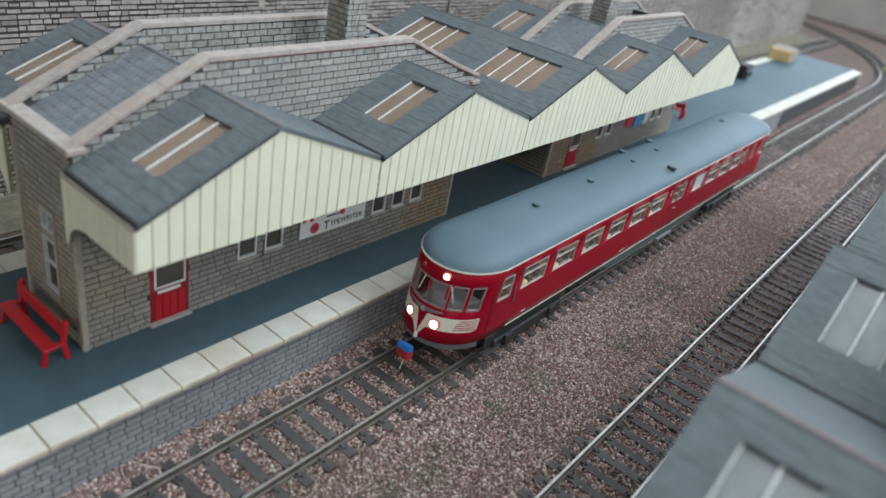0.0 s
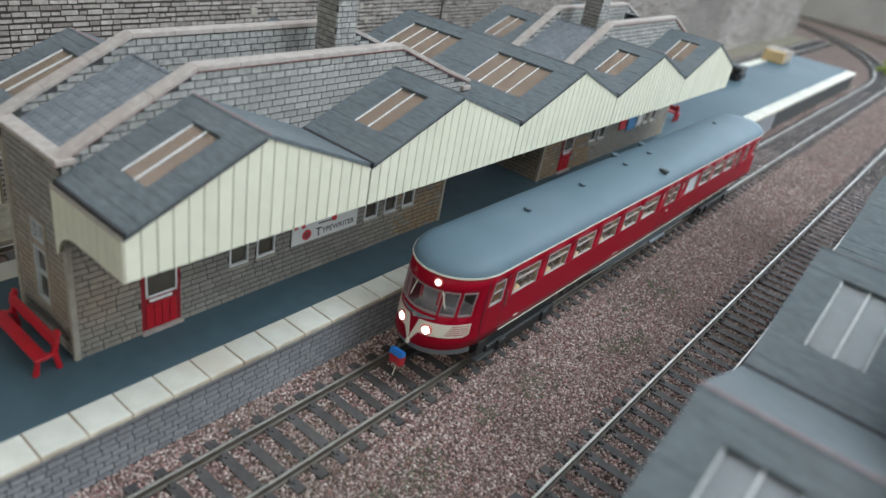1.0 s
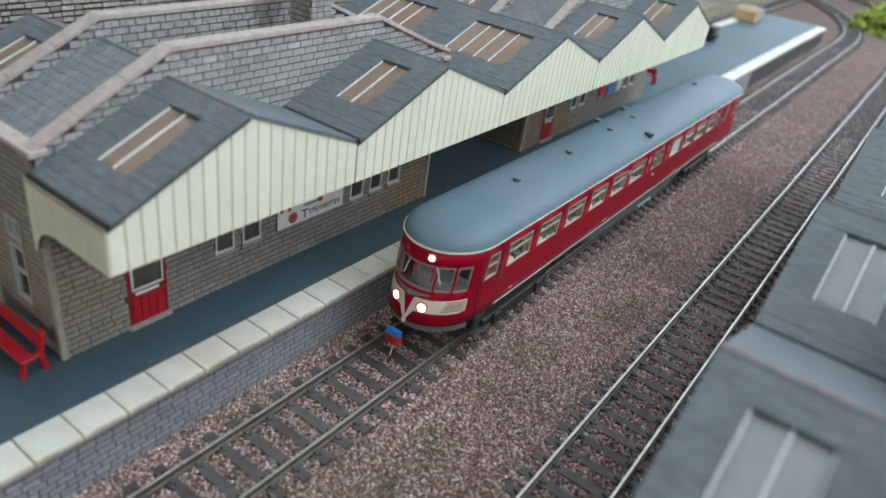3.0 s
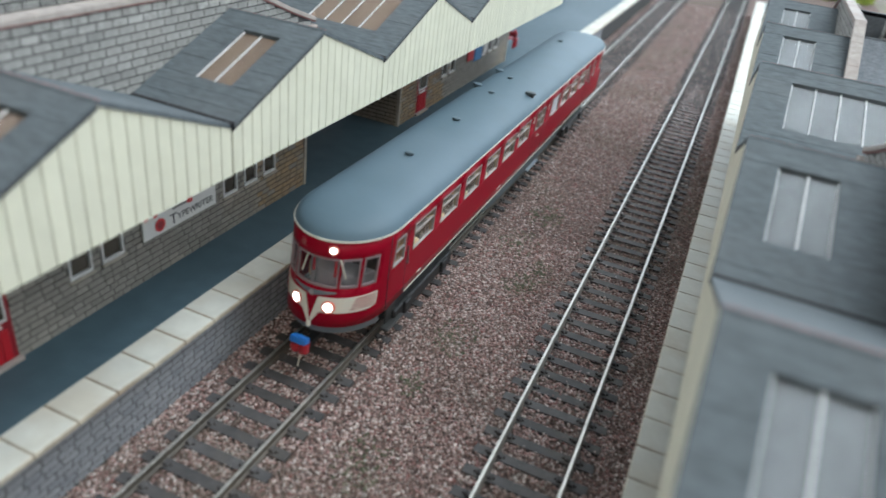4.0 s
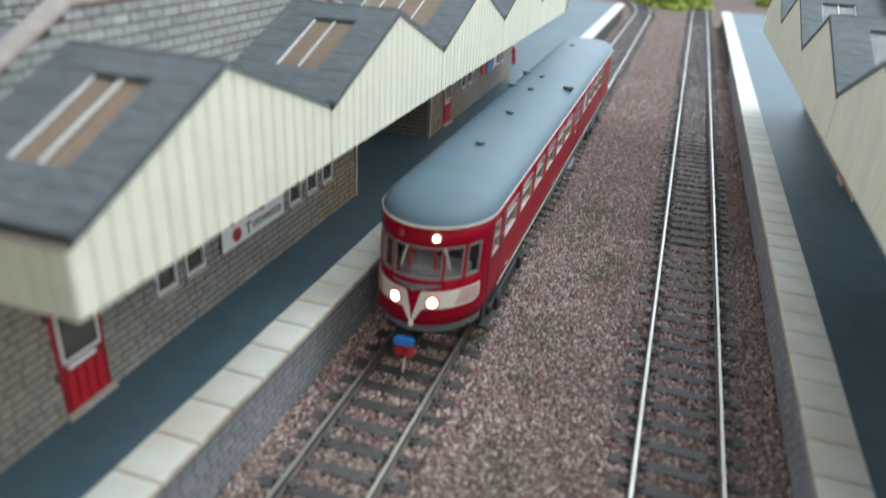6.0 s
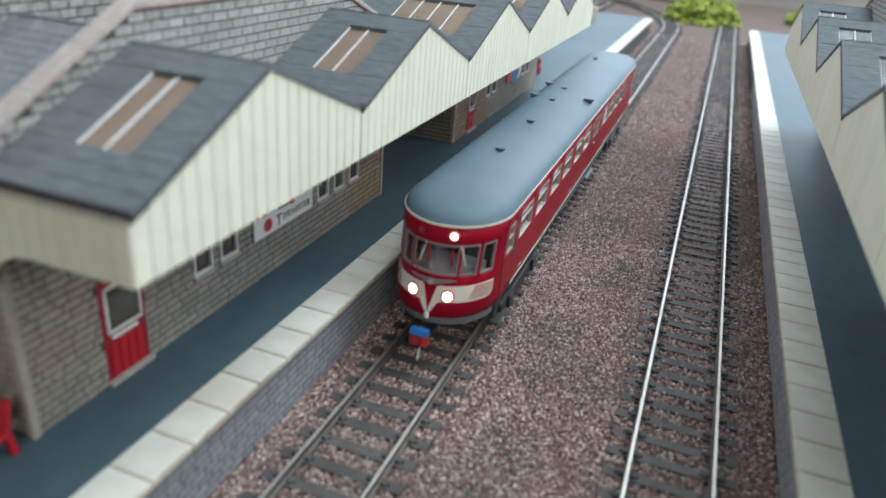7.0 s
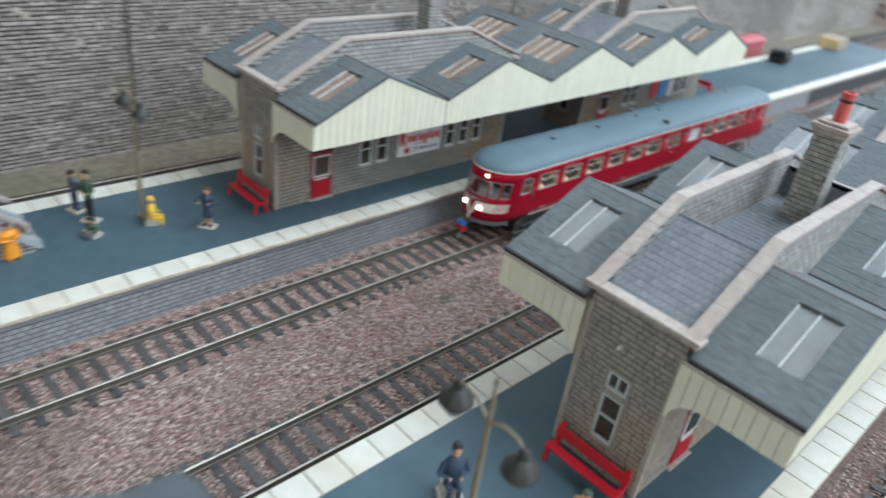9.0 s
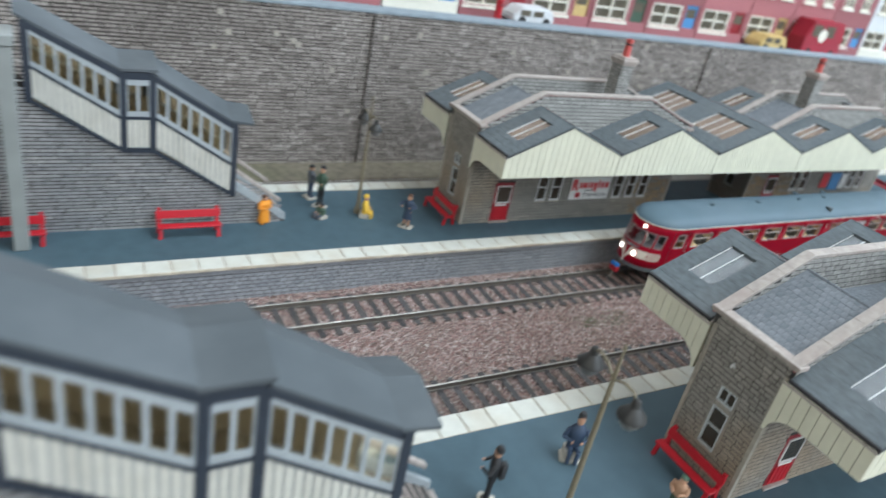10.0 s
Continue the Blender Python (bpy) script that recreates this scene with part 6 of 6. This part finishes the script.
def figure(label, x, y, coat, legs, turn=0, tall=1.0, base=True, arm=0.0, dress=0.0, sitting=False, wide=1.0, pack=False, hat="black"):
    """A simple painted figure as one mesh: slots are coat, legs, skin, base, hat."""
    g = Geo()
    h, w = tall, wide
    if base:
        g.prism([(-3.4, -2.2), (-2.6, -2.7), (3.0, -2.6), (3.5, -1.8), (3.3, 2.3), (-3.1, 2.6)], "z", 0, 0.6, 3)
    z = 0.6 if base else 0.0
    if sitting:
        g.box(-2.4, 2.4, -2.2, 2.2, z, z + 3.0 * h, 3)
        for e in (1, -1):
            g.tube((e * 1.1, -0.2, z + 3.8 * h), (e * 1.3, -3.4, z + 3.9 * h), 1.0, 0.85, 8, 1)
            g.tube((e * 1.3, -3.4, z + 4.0 * h), (e * 1.3, -3.7, z + 0.2), 0.8, 0.65, 8, 1)
        z -= 6.4 * h
    else:
        for e in (1, -1):
            g.tube((e * 1.15 * w, -0.3 * e, z), (e * 0.85 * w, 0, z + 10 * h), 0.62, 0.95, 8, 2 if dress else 1)
            g.tube((e * 1.15 * w, -1.6, z + 0.4), (e * 1.15 * w, 0.5, z + 0.5), 0.55, 0.65, 8, 1)
    if dress:
        g.lathe(0, 0, [(2.2 * w, z + dress * h), (2.0 * w, z + (dress + 2.5) * h), (1.5 * w, z + 10.8 * h)], 12, 0, 1.0, 0.8)
    g.lathe(0, 0, [(1.5 * w, z + 9.2 * h), (1.55 * w, z + 11 * h), (2.0 * w, z + 14.5 * h), (2.05 * w, z + 15.8 * h), (1.3 * w, z + 17.4 * h), (0.7, z + 18.1 * h)], 12, 0, 1.1, 0.75)
    for e in (1, -1):
        elbow = (e * (2.6 * w + arm), -0.5 - arm * 0.5, z + (13.0 + arm) * h)
        g.tube((e * 2.0 * w, 0, z + 16.3 * h), elbow, 0.8, 0.65, 8, 0)
        hand = (e * (1.2 + 0.6 * arm), -2.3 - arm, z + (12.6 + 1.4 * arm) * h)
        g.tube(elbow, hand, 0.62, 0.5, 8, 0)
        g.tube(hand, (hand[0], hand[1] - 0.7, hand[2] + 0.1), 0.5, 0.3, 6, 2)
    if pack:
        g.lathe(0, 2.3, [(0.9, z + 10.8 * h), (1.8, z + 11.4 * h), (1.9, z + 15.2 * h), (1.1, z + 16.4 * h)], 10, 4, 1.0, 0.7)
    g.lathe(0, -0.15, [(0.6, z + 17.8 * h), (1.1, z + 18.6 * h), (1.25, z + 19.8 * h), (1.05, z + 20.9 * h), (0.4, z + 21.4 * h)], 12, 2)
    g.lathe(0, 0.1, [(1.32, z + 20.0 * h), (1.34, z + 20.9 * h), (0.9, z + 21.8 * h), (0.2, z + 22.0 * h)], 12, 4)
    ob = single("figurine", g, [COATS[coat], COATS[legs], SKIN, COATS["base"], COATS[hat]], label, "figurine", group="painted platform figures", smooth=True)
    ob.matrix_basis = pose(x * MM, y * MM, PZ * MM, 0, 0, turn)
    return ob


figure("small painted figure in a dark green jacket on a card base", -71.4, -123.2, "green", "black", 40)
figure("small painted figure in a grey coat on a card base", -82.0, -125.2, "grey", "navy", 200, tall=0.82)
figure("small painted figure in an orange robe beside the stair", -57.0, -155.5, "orange", "orange", 120, dress=2.0, base=False, tall=0.66, wide=1.45, hat="brown")
figure("small seated figure in a yellow coat beside the lamp post", -58.0, -104.1, "yellow", "yellow", 150, sitting=True, base=False, tall=0.8, wide=1.1, hat="yellow")
figure("small painted figure in a navy dress with raised arms", -45.2, -86.4, "navy", "black", 40, dress=5.0, arm=1.5, tall=0.8, wide=1.1, hat="brown")
figure("small crouching figure in dark green near the platform edge", -59.2, -126.6, "green", "grey", 20, base=False, tall=0.5, wide=1.1, sitting=True)
figure("small painted figure in dark clothes with a backpack", 123.7, -137.0, "black", "black", -40, arm=1.0, pack=True, wide=1.15, hat="black")
figure("small seated figure in a navy uniform with luggage", 115.6, -99.8, "navy", "navy", 60, arm=0.6, sitting=True, wide=1.35, tall=1.2)
figure("small painted figure in a tan top beside the bench", 143.6, -79.8, "tan", "green", 20, base=False, tall=0.62, hat="green")

# ---- far platform things ----
bx = thing("trunk", -79, 537, PZ, "dark rounded luggage trunk on the far platform", "trunk")
part("body", Geo().box(-88, -70, 528, 546, PZ, PZ + 9), BLACKPLASTIC, bx, bevel=2.5, seg=3)
part("lid", Geo().box(-88.4, -69.6, 527.6, 546.4, PZ + 8, PZ + 12), BLACKPLASTIC, bx, bevel=1.8, seg=3)
cr = thing("crate", -86, 694, PZ, "tan wooden crate on the far platform end", "crate")
part("body", Geo().box(-97, -75, 680, 708, PZ, PZ + 12), SEATS, cr, bevel=1.0)
for k in range(4):
    part("slat", Geo().box(-97.6, -74.4, 681 + k * 7, 685 + k * 7, PZ + 1, PZ + 12.6), COPING, cr, bevel=0.3)
wg = thing("goods_wagon", -122, 545, 4, "dull red covered goods wagon on the track behind the platform", "wagon")
wb = part("body", Geo().box(-132, -112, 520, 570, 11, 28.5), WAGONRED, wg, "planked red body", bevel=0.4)
for k in range(7):
    for x in (-132.4, -112.0):
        part("plank", Geo().box(x, x + 0.4, 520.8, 569.2, 11.6 + k * 2.4, 13.6 + k * 2.4), WAGONRED, wb)
part("roof", Geo().prism([(-133, 28.5), (-111, 28.5), (-113, 30.2), (-117, 31.4), (-122, 31.9), (-127, 31.4), (-131, 30.2)], "y", 519, 571), WAGONRED, wg, "faded red curved roof")
part("underframe", Geo().box(-131, -113, 520.5, 569.5, 8.2, 11), BLACKPLASTIC, wg)
for y in (530, 560):
    for x in (-131.2, -115.0):
        part("wheel", Geo().tube((x, y, 9.4), (x + 2.2, y, 9.4), 5.4, n=18), BLACKPLASTIC, wg, smooth=True)
for y in (519.0, 571.0):
    for x in (-128.0, -116.0):
        part("buffer", Geo().tube((x, y - 1.4, 12), (x, y + 1.4, 12), 1.2, n=10), BLACKPLASTIC, wg, smooth=True)

# ---- the street above the wall ----
single("street", Geo().box(-420, -178, -620, 1080, 88, 95.4), STREET, "blue-grey street above the retaining wall", "street", kind="structure", bevel=0.5)


def house(y0, w, label, wall, shop=False):
    """A terraced house front with windows, door and roof."""
    x = -200.0
    h = thing("terraced_house", x - 30, y0 + w / 2, 95.4, label, "house", group="terraced houses above the wall")
    holes = [(y0 + w * 0.05, y0 + w * 0.63, 102.5, 120), (y0 + w * 0.71, y0 + w * 0.95, 96, 121), (y0 + w * 0.12, y0 + w * 0.40, 137, 155), (y0 + w * 0.6, y0 + w * 0.85, 137, 155)]
    part("wall", holed(Geo(), x, "x", -3, y0 + 0.3, y0 + w - 0.3, 95.4, 172, holes), wall, h)
    part("side_wall", Geo().box(x - 60, x - 3, y0 + 0.3, y0 + 2, 95.4, 172), wall, h)
    part("side_wall", Geo().box(x - 60, x - 3, y0 + w - 2, y0 + w - 0.3, 95.4, 172), wall, h)
    for i, (a, b, z, t) in enumerate(holes):
        if i == 1:
            d = part("door", Geo().box(x - 2.2, x - 1.2, a, b, z, t), (GREENRED, SEATYELLOW, COATS["green"], INKBLUE)[int((y0 + 456) // 57) % 4], h, "painted front door", bevel=0.2)
            part("door_panel", Geo().box(x - 1.3, x - 0.9, a + 2, b - 2, z + 15, t - 3), HOUSEPANE, d)
            continue
        win = part("window", Geo().box(x - 2.4, x - 2.0, a, b, z, t), HOUSEPANE, h, "sash window in a pale frame")
        f = Geo()
        for p, q, u, v in ((a, a + 1.6, z, t), (b - 1.6, b, z, t), (a, b, z, z + 1.6), (a, b, t - 1.6, t), ((a + b) / 2 - 0.8, (a + b) / 2 + 0.8, z, t), (a, b, (z + t) / 2 - 0.6, (z + t) / 2 + 0.6)):
            f.box(x - 2.0, x - 0.4 + 0.02 * (p == a), p, q, u, v)
        part("frame", f, LINE, win, weld=False)
        part("sill", Geo().box(x - 1, x + 1.4, a - 1, b + 1, z - 2, z), LINE, win, bevel=0.2)
    part("roof", Geo().prism([(x + 3, 171), (x - 32, 198), (x - 63, 171)], "y", y0, y0 + w), SLATE, h, "slate pitched roof")
    part("plinth", Geo().box(x, x + 0.8, y0 + 0.4, y0 + w - 0.4, 95.4, 103), LINE if shop else wall, h)
    return h


fronts = [(123 + 57 * k, HOUSEWHITE if k in (-6, -5, -3, 6, 8) else PINKBRICK) for k in range(-7, 9)]
for y, m in fronts:
    house(y, 56.5, "white rendered shop house above the wall" if m is HOUSEWHITE else "pink-red brick terraced house with cream windows", m, m is HOUSEWHITE)


def vehicle(name, x, y, length, height, paint, label):
    v = thing(name, x, y, 95.4, label, "vehicle")
    g = Geo()
    g.prism([(y - length / 2, 97.6), (y + length / 2, 97.6), (y + length / 2, 95.4 + height * 0.55), (y + length / 2 - 3, 95.4 + height), (y - length / 2 + 6, 95.4 + height), (y - length / 2, 95.4 + height * 0.5)], "x", x - 9, x + 9)
    part("body", g, paint, v, bevel=1.0, seg=2)
    part("side_window", Geo().box(x + 8.9, x + 9.2, y - length * 0.36, y - length * 0.12, 95.4 + height * 0.55, 95.4 + height * 0.88), HOUSEPANE, v)
    part("side_window", Geo().box(x + 8.9, x + 9.2, y - length * 0.05, y + length * 0.2, 95.4 + height * 0.55, 95.4 + height * 0.88), HOUSEPANE, v)
    for e in (-0.3, 0.3):
        for s in (-1, 1):
            part("wheel", Geo().tube((x + s * 8 - 1.3, y + e * length, 98.6), (x + s * 8 + 1.3, y + e * length, 98.6), 3.2, n=16), BLACKPLASTIC, v, smooth=True)
    return v


vehicle("delivery_van", -190, 60, 34, 12, HOUSEWHITE, "white low delivery van parked on the street above")
vehicle("parked_car", -187, 311, 34, 13, SEATYELLOW, "tan yellow parked car on the street above")
van = vehicle("red_van", -188, 376, 54, 30, VANRED, "tall red delivery van parked on the street above")
part("emblem", Geo().tube((-178.9, 372, 113), (-178.6, 372, 113), 5.5, n=20), LINE, van, "pale round emblem shape")
pb = thing("pillar_box", -182, 30, 95.4, "red cylindrical pillar box on the pavement above the wall", "pillar box")
part("body", Geo().lathe(-182, 30, [(2.8, 95.4), (2.8, 97), (2.4, 97.4), (2.4, 110), (2.8, 110.6), (2.3, 111.6), (0.8, 112.4)], 16), RED, pb, smooth=True)
part("slot", Geo().box(-179.7, -179.2, 28.9, 31.1, 107.6, 108.3), INKBLACK, pb)

# ---- far end of the layout ----


def bush(x, y, z, r, n, seed, label):
    rnd = random.Random(seed)
    g = Geo()
    for _ in range(n):
        a, b, d = rnd.random() * math.tau, math.acos(2 * rnd.random() - 1), rnd.random() ** 0.4
        p = Vector((math.cos(a) * math.sin(b), math.sin(a) * math.sin(b), 0.7 * abs(math.cos(b)))) * r * d * (0.75 + 0.5 * rnd.random())
        q = r * (0.06 + 0.08 * rnd.random())
        m = Matrix.Rotation(rnd.random() * 6, 3, Vector((rnd.random(), rnd.random(), 1)).normalized())
        vs = [m @ Vector(k) * q + p + Vector((x, y, z)) for k in ((1, 0, 0), (-1, 0.2, 0), (0, 1, 0.2), (0, -1, 0), (0, 0, 1), (0.1, 0, -1))]
        g.add(vs, [(0, 2, 4), (2, 1, 4), (1, 3, 4), (3, 0, 4), (2, 0, 5), (1, 2, 5), (3, 1, 5), (0, 3, 5)])
    return single("bush", g, GREEN, label, "bush", weld=False)


bush(28, 968, -0.6, 46, 1100, 3, "olive and yellow-green foliage clump at the far end")
bush(190, 1080, -0.6, 40, 800, 4, "olive and yellow-green foliage clump at the far end")

# ---- the room around, out of view; its window openings are assumed ----
single("floor", Geo().box(-2500, 2500, -2500, 2500, -920, -900), ROOMFLOOR, "grey room carpet", "floor", kind="structure")
single("ceiling", Geo().box(-2500, 2500, -2500, 2500, 1500, 1520), ROOMWALL, "white room ceiling", "ceiling", kind="structure")
single("wall_west", Geo().box(-2520, -2500, -2500, 2500, -900, 1500), ROOMWALL, "plain pale room wall", "wall", kind="structure")
single("wall_east", holed(Geo(), 2500, "x", 20, -2500, 2500, -900, 1500, [(-200, 2000, 150, 1350)]), ROOMWALL, "plain pale room wall, out of view, with an assumed window opening", "wall", kind="structure")
single("wall_south", Geo().box(-2500, 2500, -2520, -2500, -900, 1500), ROOMWALL, "plain pale room wall", "wall", kind="structure")
single("wall_north", holed(Geo(), 2500, "y", 20, -2500, 2500, -900, 1500, [(-600, 1000, 0, 1100)]), ROOMWALL, "plain pale room wall, out of view, with an assumed window opening", "wall", kind="structure")
single("backdrop", Geo().box(-420, 420, 1400, 1412, -14, 150), BOARDEND, "mottled olive-grey board at the layout's end", "backdrop", kind="structure")

table = thing("layout_table", 0, 400, -900, "plain wooden trestle table under the model railway", "table")
part("table_top", Geo().box(-425, 415, -615, 1415, -40, -14), SEATS, table, bevel=1.0)
for x in (-390, 380):
    for y in (-580, 400, 1380):
        part("leg", Geo().box(x - 25, x + 25, y - 25, y + 25, -900, -40), SEATS, table, bevel=2.0)
